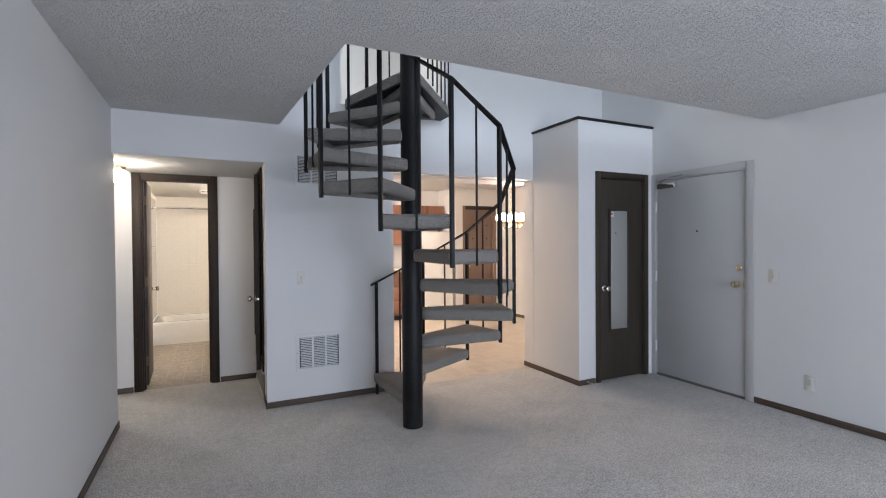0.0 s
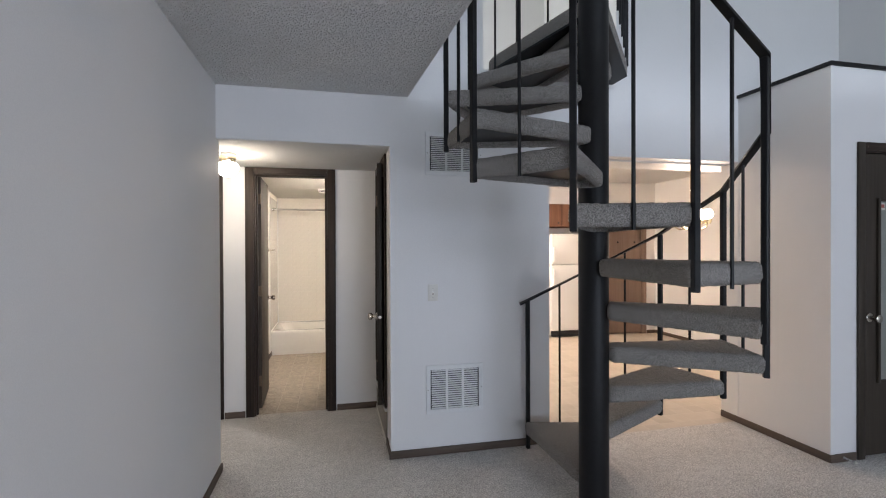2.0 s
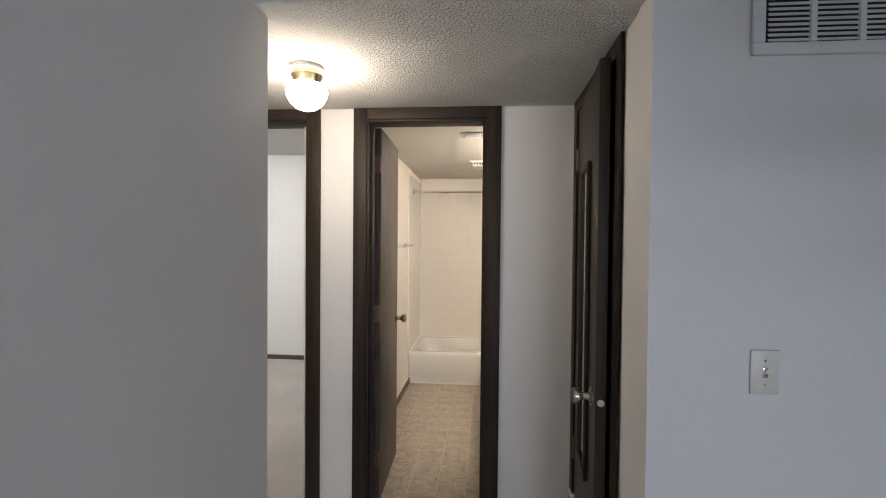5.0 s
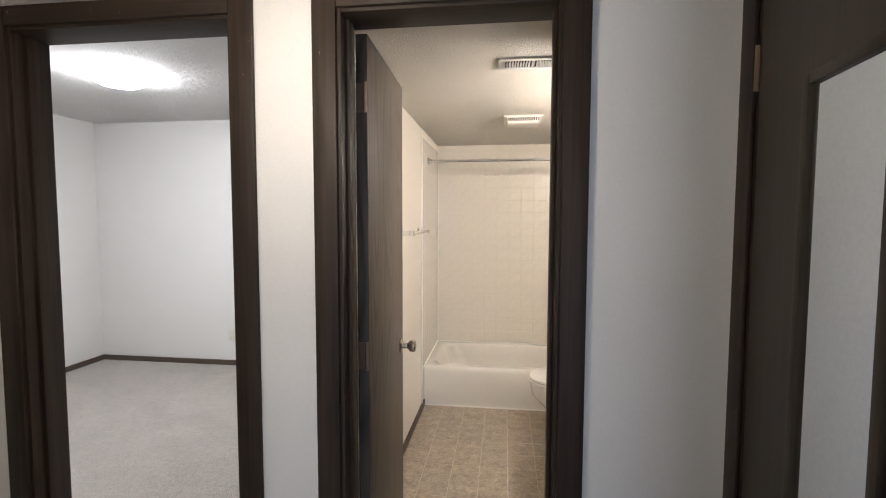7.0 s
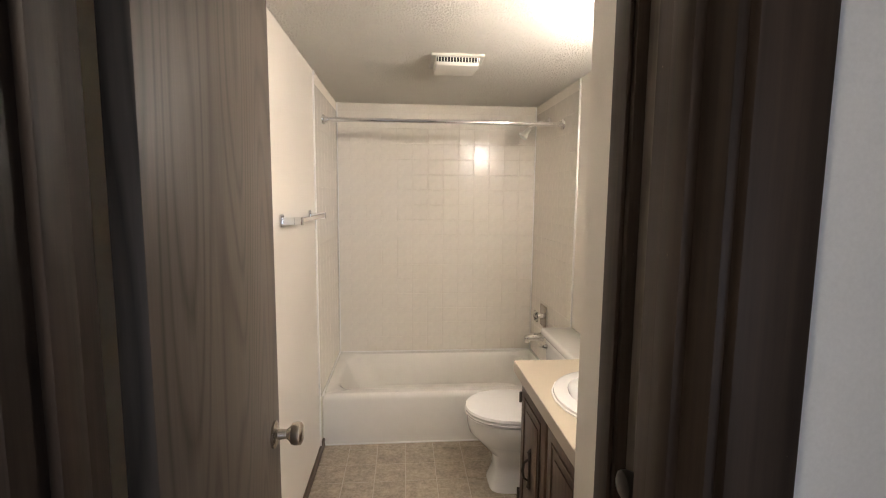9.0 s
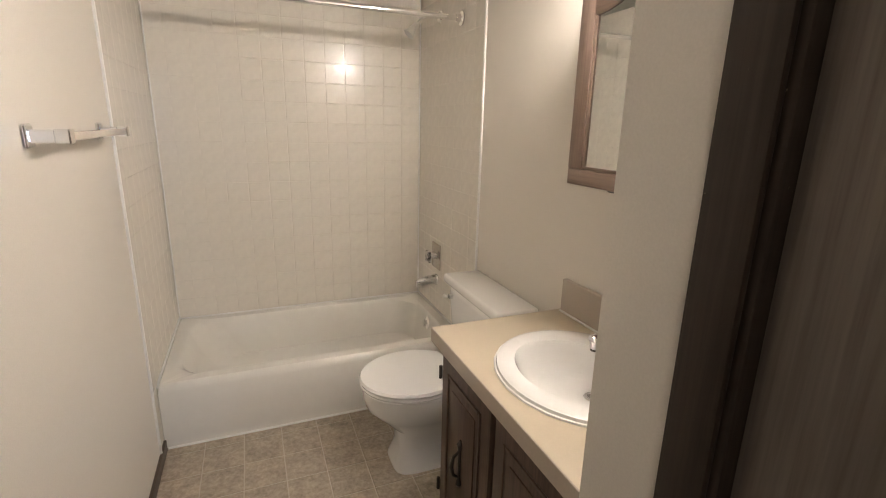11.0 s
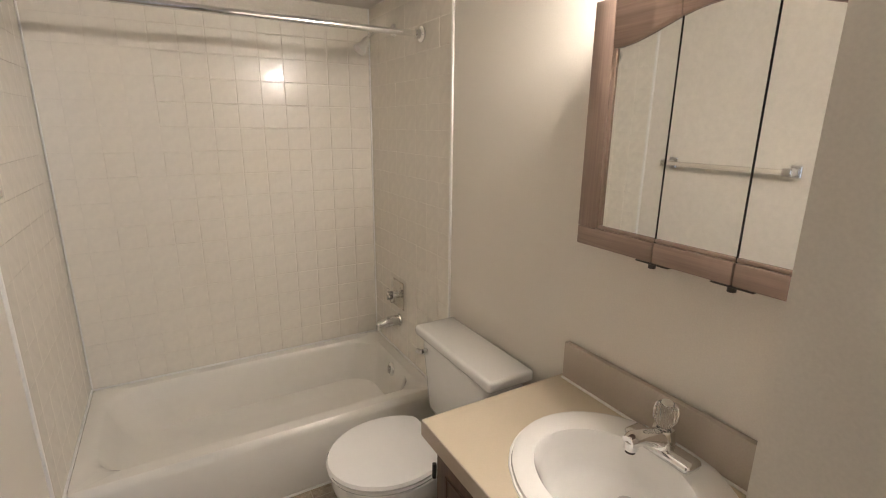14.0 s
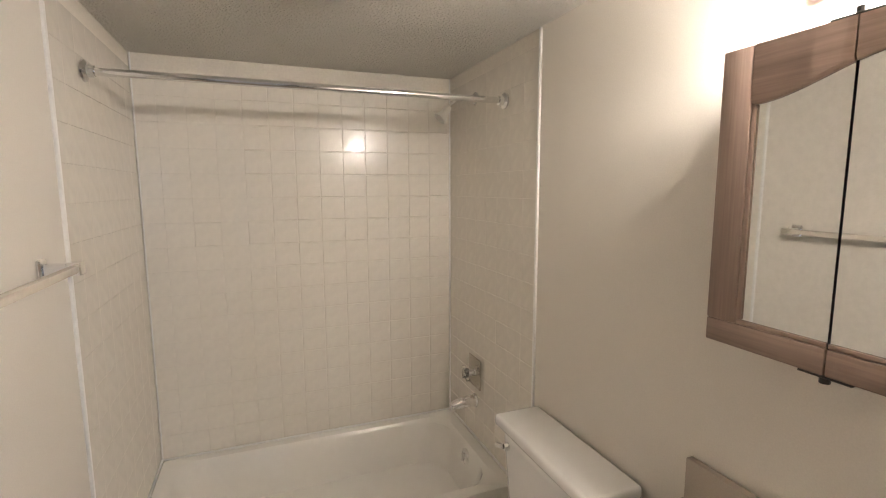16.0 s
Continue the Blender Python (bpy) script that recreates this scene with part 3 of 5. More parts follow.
def flush_leaf(parent, w, h, t, mat, z0=0.012):
    """A flush leaf from its hinge line along local +x."""
    return part("leaf", box(0, -t / 2, z0, w, t / 2, h, 0.002), mat, parent)


# bathroom door, open against the wall
leaf = thing("door_bath", pose(-0.262, 6.705, 0, 0, 0, 92.0), "open flush bathroom door in brown oak veneer", "door")
flush_leaf(leaf, 0.59, 2.02, 0.036, M_DOOR)
knob(leaf, 0.53, -0.018, 0.92, (0, -1, 0), M_NICKEL)
knob(leaf, 0.53, 0.018, 0.92, (0, 1, 0), M_NICKEL)
for z in (0.25, 1.03, 1.83):
    bm = bmesh.new()
    tube(bm, [(-0.008, -0.012, z - 0.045), (-0.008, -0.012, z + 0.045)], 0.006, 8)
    bx(bm, -0.003, -0.016, z - 0.044, -0.0005, 0.016, z + 0.044)
    part("hinge", bm, M_HINGE, leaf, "dull bronze butt hinge")


def framed_mirror(parent, x0, x1, z0, z1, y, mat, glass):
    """A tall mirror in a moulded frame on a leaf's face at y, facing -y."""
    f = 0.022
    part("mirror", box(x0 + f, y - 0.006, z0 + f, x1 - f, y - 0.0005, z1 - f), glass, parent, "tall narrow mirror")
    bm = bmesh.new()
    for a in ((x0, z0, x0 + f, z1), (x1 - f, z0, x1, z1), (x0 + f, z0, x1 - f, z0 + f), (x0 + f, z1 - f, x1 - f, z1)):
        bx(bm, a[0], y - 0.016, a[1], a[2], y - 0.0003, a[3])
    part("mirror_frame", bevel(bm, 0.004), mat, parent, "dark wooden mirror frame")


# hall closet door, ajar
leaf = thing("door_hall_closet", pose(0.752, 6.44, 0, 0, 0, 264.8), "dark hall closet door standing ajar with a tall mirror", "door")
flush_leaf(leaf, 0.645, 2.02, 0.035, M_DARKDOOR, 0.262)
framed_mirror(leaf, 0.22, 0.47, 0.55, 1.72, -0.0175, M_DARKDOOR, M_MIRROR)
knob(leaf, 0.58, -0.018, 0.90, (0, -1, 0), M_NICKEL)
part("latch_plate", lathe(bmesh.new(), [(0.003, 0), (0.012, 0), (0.012, 0.003), (0.003, 0.0035)], 14, pose(0.6455, 0, 0.90, 0, 90, 0)), M_NICKEL, leaf, "round nickel latch plate")
for z in (0.47, 1.8):
    bm = bmesh.new()
    tube(bm, [(-0.006, -0.02, z - 0.05), (-0.006, -0.02, z + 0.05)], 0.007, 8)
    part("hinge", bm, M_HINGE, leaf, "dull bronze butt hinge")

# coat closet door by the entry
leaf = thing("door_coat_closet", pose(3.792, 4.797, 0), "closed dark brown coat closet door with a tall mirror", "door")
flush_leaf(leaf, 0.576, 2.018, 0.034, M_DARKDOOR)
framed_mirror(leaf, 0.105, 0.385, 0.49, 1.725, -0.017, M_DARKDOOR, M_MIRROR)
knob(leaf, 0.045, -0.0175, 0.93, (0, -1, 0), M_NICKEL)
for z in (0.27, 1.78):
    bm = bmesh.new()
    tube(bm, [(0.583, -0.02, z - 0.045), (0.583, -0.02, z + 0.045)], 0.007, 8)
    part("hinge", bm, M_BLACK, leaf, "dark butt hinge")
bm = box(0.115, -0.0275, 1.645, 0.165, -0.0235, 1.695, 0.001)
part("sticker", bm, M_PLATE, leaf, "small square sticker with red marks")
part("sticker_print", box(0.122, -0.0285, 1.660, 0.158, -0.0276, 1.682), M_STICKER, leaf)

# entry door
leaf = thing("door_entry", pose(XR + 0.024, 3.81, 0, 0, 0, 90), "closed grey painted steel entry door with closer", "door")
part("leaf", box(0.002, -0.02, 0.022, 0.908, 0.022, 2.013, 0.002), M_ENTRY, leaf)
part("threshold_gap", box(0.0, -0.03, 0.0, 0.91, 0.03, 0.016), M_LEADEN, leaf, "dark metal threshold")
knob(leaf, 0.062, 0.022, 1.01, (0, 1, 0), M_BRASS, 0.029)
part("knob_strike", box(-0.001, 0.0222, 0.97, 0.014, 0.026, 1.05, 0.001), M_BRASS, leaf)
lockbm = lathe(bmesh.new(), [(0.004, 0), (0.03, 0), (0.03, 0.006), (0.024, 0.014), (0.004, 0.015)], 20, Matrix.Translation((0.055, 0.0221, 1.155)) @ Vector((0, 1, 0)).to_track_quat("Z", "Y").to_matrix().to_4x4())
bx(lockbm, 0.035, 0.036, 1.149, 0.075, 0.05, 1.161)
part("deadbolt", lockbm, M_BRASS, leaf, "brass deadbolt thumb turn")
part("peephole", lathe(bmesh.new(), [(0.002, 0), (0.009, 0), (0.009, 0.004), (0.002, 0.005)], 12, Matrix.Translation((0.455, 0.0221, 1.49)) @ Vector((0, 1, 0)).to_track_quat("Z", "Y").to_matrix().to_4x4()), M_BLACK, leaf)
closer = part("closer_body", box(0.66, 0.0222, 1.93, 0.88, 0.068, 1.985, 0.008), M_CHROME, leaf, "silver hydraulic door closer")
bm = bmesh.new()
tube(bm, [(0.84, 0.05, 1.986), (0.84, 0.05, 2.01), (0.66, 0.19, 2.012)], 0.007, 8)
tube(bm, [(0.66, 0.19, 2.016), (0.60, 0.04, 2.05)], 0.007, 8)
part("closer_arm", bm, M_NICKEL, leaf, "folding metal closer arm")
for z in (0.3, 1.03, 1.75):
    bm = bmesh.new()
    tube(bm, [(0.914, 0.031, z - 0.055), (0.914, 0.031, z + 0.055)], 0.010, 8)
    bx(bm, 0.916, 0.026, z - 0.05, 0.93, 0.03, z + 0.05)
    part("hinge", bm, M_VENT, leaf, "pale steel hinge")

# linen closet door inside the bathroom
ROOM = BATH
leaf = thing("door_linen_closet", pose(0.49, 6.756, 0, 0, 0, 90), "closed dark narrow linen closet door", "door")
flush_leaf(leaf, 0.33, 2.012, 0.034, M_LINENDOOR)
knob(leaf, 0.215, 0.0175, 0.955, (0, 1, 0), M_PEWTER)
# brown kitchen door
ROOM = Matrix()
leaf = thing("door_kitchen", pose(4.62, 9.09, 0), "closed brown kitchen door with four small hooks", "door")
flush_leaf(leaf, 0.59, 2.018, 0.036, M_KITDOOR)
knob(leaf, 0.065, -0.018, 0.95, (0, -1, 0), M_NICKEL)
for x in (0.16, 0.46):
    for z in (1.47, 1.72):
        bm = box(x - 0.008, -0.024, z - 0.014, x + 0.008, -0.0181, z + 0.014, 0.002)
        tube(bm, [(x, -0.022, z), (x, -0.04, z - 0.01), (x, -0.045, z + 0.005)], 0.004, 6)
        part("hook", bm, M_BLACK, leaf, "small dark hook")
# door stop on the closet baseboard
ds = thing("door_stop", pose(3.60, 4.762, 0.028), "small white-tipped spring door stop on the baseboard", "door stop")
coil = [(0.006 * math.cos(1.3 * i), -0.004 - 0.0011 * i, 0.006 * math.sin(1.3 * i)) for i in range(56)]
part("spring", tube(bmesh.new(), coil, 0.0014, 5), M_CHROME, ds)
part("tip", tube(bmesh.new(), [(0, -0.065, 0), (0, -0.068, 0), (0, -0.078, 0)], [0.006, 0.009, 0.008], 10), M_PLATE, ds, "white rubber tip")
part("base", tube(bmesh.new(), [(0, -0.0005, 0), (0, -0.005, 0)], [0.010, 0.008], 10), M_CHROME, ds)

# ---- spiral staircase ----
PX, PY, RISE, RAD = 1.694, 4.59, 0.2245, 0.757
ANGLES = [90.5, 60, 28, -3, -33, -63, -93.5, -126, -161, -197, -230, -262, -293]
stair = thing("spiral_staircase", pose(PX, PY, 0), "black steel spiral staircase with grey-brown carpeted treads", "spiral staircase")
bm = bmesh.new()
lathe(bm, [(0.002, 0.0), (0.077, 0.0), (0.077, 3.62), (0.072, 3.64), (0.002, 3.645)], 32)
part("pole", bm, M_BLACK, stair, "thick black steel centre pole")


def at_angle(r, a, z=0.0):
    return Vector((r * math.cos(radians(a)), r * math.sin(radians(a)), z))


def tread_outline(lo, hi, grow=0.0):
    r = RAD + 0.015 + grow
    return [at_angle(0.095 + grow, lo - 14), at_angle(r, lo - 1.5), at_angle(r, hi + 1.0), at_angle(0.085 + grow, hi + 40)]


def ruffle(bm, angle, step=0.012, amount=0.0028):
    """Cut a carpeted shape into small cells and lift each corner a little, like uneven pile."""
    for turn, reach in ((angle, RAD + 0.05), (angle + 90, 0.36)):
        d = at_angle(1.0, turn)
        k = (0.0 if turn == angle else -reach) + step
        while k < reach:
            bmesh.ops.bisect_plane(bm, geom=bm.verts[:] + bm.edges[:] + bm.faces[:], plane_co=d * k, plane_no=d)
            k += step
    bm.normal_update()
    for v in bm.verts:
        v.co += v.normal * random.uniform(-amount, amount)


def tread_part(n, lo, hi, top=0.0):
    top = top or n * RISE
    bm = bmesh.new()
    pts = [(p.x, p.y) for p in tread_outline(lo, hi)]
    prism(bm, pts, top - 0.088, top)
    bm.faces.ensure_lookup_table()
    base = min(bm.faces, key=lambda f: f.calc_center_median().z)
    inner = bmesh.ops.inset_region(bm, faces=[base], thickness=0.045, depth=0.0)
    for v in base.verts:
        v.co.z += 0.045
    edges = [e for e in bm.edges if len(e.link_faces) == 2 and e.calc_face_angle(0) > radians(40) and max(v.co.z for v in e.verts) > top - 0.01 or all(abs(v.co.z - (top - 0.088)) < 0.001 for v in e.verts) and not any(f is base for f in e.link_faces) and e.calc_face_angle(0) > radians(60)]
    bmesh.ops.bevel(bm, geom=edges, offset=0.026, segments=4, affect="EDGES", profile=0.5, clamp_overlap=True)
    ruffle(bm, (lo + hi) / 2)
    t = part("tread", bm, M_STAIRCARPET, stair, "carpet-wrapped wedge tread")
    pan = bmesh.new()
    c = sum((Vector(p) for p in pts), Vector((0, 0))) / 4
    prism(pan, [tuple(c + (Vector(p) - c) * 0.80) for p in pts], top - 0.056, top - 0.0435)
    part("tread_pan", pan, M_BLACK, t, "dark steel pan beneath the tread")


for n in range(1, 12):
    tread_part(n, ANGLES[n], 94 if n == 1 else ANGLES[n - 1])
tread_part(12, -308, ANGLES[11] - 3, 2.60)


def square_bar(a, b, w, d, twist):
    """A flat or square bar from a to b, its broad side turned by twist degrees."""
    a, b = Vector(a), Vector(b)
    ax = (b - a).normalized()
    side = Vector((math.cos(radians(twist)), math.sin(radians(twist)), 0))
    side = (side - ax * side.dot(ax)).normalized()
    other = ax.cross(side)
    bm = bmesh.new()
    rings = [[bm.verts.new(p + side * (sx * w / 2) + other * (sy * d / 2)) for sx, sy in ((-1, -1), (1, -1), (1, 1), (-1, 1))] for p in (a, b)]
    skin(bm, rings)
    return bevel(bm, min(w, d) * 0.12, 1)


REACH = [0.845] + [RAD + 0.012] * 12  # the newel stands a little outside the circle
RAIL = [at_angle(REACH[n], a, n * 0.2262 + 1.035) for n, a in enumerate(ANGLES)]
for n, a in enumerate(ANGLES):
    foot = at_angle(REACH[n], a, 0.0 if n == 0 else n * RISE - 0.105)
    part("post", square_bar(foot, RAIL[n] - Vector((0, 0, 0.006)), 0.026, 0.026, a), M_BLACK, stair)
    if n:
        mid = (RAIL[n] + RAIL[n - 1]) / 2
        low = Vector((mid.x, mid.y, n * RISE - 0.10))
        if n == 1:
            low.z = 0.10
        bm = bmesh.new()
        tube(bm, [low, mid], 0.0075, 8)
        part("baluster", bm, M_BLACK, stair, "thin round black baluster")
bm = bmesh.new()
start = RAIL[0] + (RAIL[0] - RAIL[1]).normalized() * 0.06
path = [start, *RAIL]
rings = []
for i, p in enumerate(path):
    d = (path[min(i + 1, len(path) - 1)] - path[max(i - 1, 0)]).normalized()
    out = Vector((p.x, p.y, 0)).normalized()
    out = (out - d * out.dot(d)).normalized()
    up = d.cross(out)
    rings.append([bm.verts.new(p + out * (sx * 0.019) + up * (sy * 0.006)) for sx, sy in ((-1, -1), (1, -1), (1, 1), (-1, 1))])
skin(bm, rings)
part("handrail", bm, M_BLACK, stair, "flat black steel handrail")

# landing at the loft doorway, with its guard
landing = [(0.078, -0.01), (0.691, 0.715), (0.691, 0.895), (-0.274, 0.895), (-0.274, 0.80), (-0.07, 0.03)]
bm = prism(bmesh.new(), landing, ZL - 0.08, ZL + 0.004)
part("landing", bevel(bm, 0.012, 3), M_STAIRCARPET, stair, "carpeted landing plate")
bm = prism(bmesh.new(), [(x * 0.985, y * 0.985) for x, y in landing], ZL - 0.092, ZL - 0.0802)
part("landing_plate", bm, M_BLACK, stair, "dark steel underside of the landing")
for i in range(6):
    k = 0.12 + 0.86 * i / 5
    x, y = 0.076 + (0.681 - 0.076) * k, -0.09 + (0.70 + 0.09) * k
    part("guard_baluster", tube(bmesh.new(), [(x, y, ZL - 0.03), (x, y, ZL + 0.9)], 0.0075, 8), M_BLACK, stair)
part("guard_rail", square_bar((0.076, -0.05, ZL + 0.9), (0.686, 0.705, ZL + 0.9), 0.035, 0.012, 90), M_BLACK, stair)

# ---- wall grilles, switches and sockets ----


def grille(x0, x1, z0, z1, label):
    g = thing("return_air_grille", pose(x0, YP, z0), label, "air grille", "return-air grilles on the partition")
    w, h = x1 - x0, z1 - z0
    # no duct is modelled: a near-black sheet carries the shade behind the slats
    part("backing", box(0.025, -0.004, 0.025, w - 0.025, -0.0005, h - 0.025), M_DARK, g, "near-black sheet for the unlit duct behind the slats")
    bm = bmesh.new()
    f = 0.03
    for a in ((0, 0, w, f), (0, h - f, w, h), (0, f, f, h - f), (w - f, f, w, h - f)):
        bx(bm, a[0], -0.013, a[1], a[2], -0.0003, a[3])
    third = (w - 2 * f) / 3
    for k in (1, 2):
        bx(bm, f + k * third - 0.008, -0.012, f, f + k * third + 0.008, -0.0003, h - f)
    part("frame", bevel(bm, 0.002, 1), M_VENT, g, "white enamelled frame")
    count = 18
    slat = bmesh.new()
    bx(slat, -third / 2 + 0.007, -0.0006, -0.0050, third / 2 - 0.007, 0.0006, 0.0050, pose(0, 0, 0, -32, 0, 0))
    data = mesh_of("slat", slat, M_VENT)
    for k in range(3):
        for i in range(count):
            o = new("slat", data)
            o.parent = g
            o.matrix_basis = pose(f + (k + 0.5) * third, -0.0085, f + (h - 2 * f) * (i + 0.5) / count, random.uniform(-4, 4))
    for x in (f * 0.4, w - f * 0.4):
        part("screw", lathe(bmesh.new(), [(0.001, 0), (0.004, 0), (0.003, 0.002), (0.001, 0.0022)], 8, Matrix.Translation((x, -0.013, h / 2)) @ Vector((0, -1, 0)).to_track_quat("Z", "Y").to_matrix().to_4x4()), M_NICKEL, g)


grille(0.973, 1.372, 1.896, 2.186, "white slatted return-air grille high on the partition")
grille(0.973, 1.372, 0.280, 0.607, "white slatted return-air grille low on the partition, one slat bent")


def switch(m, label):
    s = thing("light_switch", m, label, "light switch")
    part("plate", box(-0.035, -0.006, -0.057, 0.035, -0.0004, 0.057, 0.003), M_PLATE, s)
    part("collar", box(-0.006, -0.008, -0.013, 0.006, -0.0061, 0.013, 0.001), M_NICKEL, s)
    part("toggle", box(-0.0045, -0.018, -0.001, 0.0045, -0.0081, 0.009, 0.002), M_PLATE, s)
    for z in (-0.03, 0.03):
        part("screw", lathe(bmesh.new(), [(0.001, 0), (0.0035, 0), (0.001, 0.0015)], 8, Matrix.Translation((0, -0.006, z)) @ Vector((0, -1, 0)).to_track_quat("Z", "Y").to_matrix().to_4x4()), M_NICKEL, s)


switch(pose(1.022, YP, 1.10), "ivory toggle light switch between the two grilles")
switch(pose(XR, 3.58, 1.10, 0, 0, -90), "ivory toggle light switch beside the entry door")


def socket(m, label):
    s = thing("wall_socket", m, label, "socket")
    part("plate", box(-0.036, -0.006, -0.058, 0.036, -0.0004, 0.058, 0.003), M_PLATE, s)
    for z in (-0.02, 0.02):
        o = part("receptacle", box(-0.016, -0.009, z - 0.014, 0.016, -0.0061, z + 0.014, 0.003), M_PLATE, s)
        bm = box(-0.008, -0.0096, z - 0.004, -0.006, -0.0091, z + 0.006)
        bx(bm, 0.006, -0.0096, z - 0.004, 0.008, -0.0091, z + 0.006)
        # solid near-black boxes stand in for the shade in the slots
        part("slots", bm, M_DARK, o)


socket(pose(XR, 3.31, 0.275, 0, 0, -90), "ivory double wall socket near the entry door")
socket(pose(-2.50, 9.60, 0.30), "ivory double wall socket on the bedroom wall")

# ---- hall lamp ----
lamp = thing("ceiling_lamp", pose(-0.362, 5.96, ZH), "small brass ceiling lamp with a lit white globe", "ceiling lamp")
part("canopy", lathe(bmesh.new(), [(0.003, -0.001), (0.060, -0.001), (0.064, -0.018), (0.054, -0.022), (0.003, -0.023)], 28), M_PLATE, lamp, "chipped cream canopy")
part("fitter", lathe(bmesh.new(), [(0.003, -0.0231), (0.058, -0.0231), (0.060, -0.038), (0.052, -0.050), (0.047, -0.066), (0.003, -0.067)], 28), M_BRASS, lamp, "brushed brass fitter")
part("globe", lathe(bmesh.new(), [(0.003, -0.0671), (0.045, -0.0671), (0.068, -0.074), (0.0765, -0.092), (0.073, -0.114), (0.060, -0.138), (0.038, -0.157), (0.015, -0.165), (0.003, -0.166)], 28), M_GLOBE, lamp, "lit opal glass globe")

# bedroom lamp
lamp = thing("ceiling_lamp", pose(-2.33, 8.13, 2.41), "round flush bedroom ceiling lamp, lit white", "ceiling lamp")
part("base", lathe(bmesh.new(), [(0.003, -0.001), (0.15, -0.001), (0.15, -0.016), (0.003, -0.017)], 32), M_VENT, lamp)
part("diffuser", lathe(bmesh.new(), [(0.003, -0.0171), (0.165, -0.0171), (0.175, -0.03), (0.16, -0.055), (0.11, -0.08), (0.05, -0.092), (0.003, -0.094)], 32), M_BEDGLOBE, lamp, "lit frosted glass dome")

# kitchen lamp out of view, added to brighten the fridge and closet side
lamp = thing("ceiling_lamp", pose(2.25, 8.7, 2.42), "unseen flush kitchen ceiling lamp, added to light the dining area", "ceiling lamp")
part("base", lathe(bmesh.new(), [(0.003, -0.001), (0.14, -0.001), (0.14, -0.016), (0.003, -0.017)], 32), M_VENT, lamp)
part("diffuser", lathe(bmesh.new(), [(0.003, -0.0171), (0.155, -0.0171), (0.165, -0.03), (0.15, -0.055), (0.10, -0.08), (0.05, -0.092), (0.003, -0.094)], 32), M_UNSEENGLOBE, lamp, "lit frosted glass dome")

# ---- dining chandelier ----
ch = thing("chandelier", pose(3.80, 6.35, 0.0), "brass chandelier with six lit globe bulbs", "chandelier")
part("canopy", lathe(bmesh.new(), [(0.003, 2.419), (0.06, 2.419), (0.055, 2.40), (0.02, 2.385), (0.003, 2.38)], 20), M_BRASS, ch)
chain = bmesh.new()
z = 2.375
k = 0
while z > 1.84:
    pts = [Vector((0.007 * math.cos(t), 0, 0.017 * math.sin(t))) for t in [2 * math.pi * i / 8 for i in range(9)]]
    tube(chain, [Matrix.Rotation(radians(90 * k), 3, "Z") @ p + Vector((0, 0, z)) for p in pts], 0.002, 5)
    z -= 0.029
    k += 1
part("chain", chain, M_BRASS, ch)
part("stem", lathe(bmesh.new(), [(0.002, 1.84), (0.010, 1.83), (0.008, 1.71), (0.020, 1.67), (0.012, 1.64), (0.032, 1.605), (0.022, 1.58), (0.002, 1.574)], 20), M_BRASS, ch, "turned brass stem")
for i in range(6):
    a = radians(60 * i + 12)
    q = Matrix.Rotation(a, 3, "Z")
    arm = part("arm", tube(bmesh.new(), [q @ Vector(p) for p in ((0.02, 0, 1.60), (0.06, 0, 1.575), (0.10, 0, 1.575), (0.14, 0, 1.60), (0.15, 0, 1.63))], 0.006, 8), M_BRASS, ch, "curved brass arm")
    c = q @ Vector((0.15, 0, 0))
    m = Matrix.Translation((c.x, c.y, 0))
    part("cup", lathe(bmesh.new(), [(0.004, 1.620), (0.024, 1.625), (0.036, 1.650), (0.038, 1.668), (0.030, 1.670), (0.004, 1.671)], 16, m), M_BRASS, arm, "brass cup")
    part("globe", lathe(bmesh.new(), [(0.004, 1.6712), (0.026, 1.676), (0.043, 1.695), (0.048, 1.718), (0.043, 1.741), (0.026, 1.760), (0.004, 1.766)], 18, m), M_CANDLE, arm, "lit frosted globe bulb")

# ---- refrigerator and kitchen cabinets ----
fr = thing("refrigerator", pose(3.62, 9.06, 0), "white top-freezer refrigerator in its alcove", "refrigerator")
part("body", box(0, 0.055, 0.03, 0.72, 0.70, 1.60, 0.012), M_FRIDGE, fr)
part("freezer_door", box(0.003, -0.012, 1.125, 0.717, 0.05, 1.595, 0.018, 3), M_FRIDGE, fr)
part("fridge_door", box(0.003, -0.012, 0.10, 0.717, 0.05, 1.115, 0.018, 3), M_FRIDGE, fr)
part("kick_grille", box(0.02, 0.01, 0.012, 0.70, 0.054, 0.092, 0.004), M_DARK, fr, "dark toe grille")
for z0, z1 in ((1.17, 1.40), (0.72, 1.06)):
    part("handle", box(0.025, -0.05, z0, 0.055, -0.013, z1, 0.008), M_FRIDGE, fr)


def wall_cabinet(x0, x1, z0, z1):
    c = thing("kitchen_cabinet", pose(x0, 9.45, z0), "reddish brown wooden wall cabinet with small dark pull", "cabinet", "kitchen wall cabinets")
    w, h = x1 - x0, z1 - z0
    part("body", box(0, 0.02, 0, w, 0.348, h, 0.003), M_CAB, c)
    d = part("door", box(0.012, 0, 0.012, w - 0.012, 0.0195, h - 0.012, 0.004), M_CAB, c)
    part("handle", lathe(bmesh.new(), [(0.002, 0), (0.012, 0), (0.008, 0.012), (0.014, 0.02), (0.002, 0.026)], 12, Matrix.Translation((w - 0.06, 0, 0.07)) @ Vector((0, -1, 0)).to_track_quat("Z", "Y").to_matrix().to_4x4()), M_PEWTER, d, "dark pull")


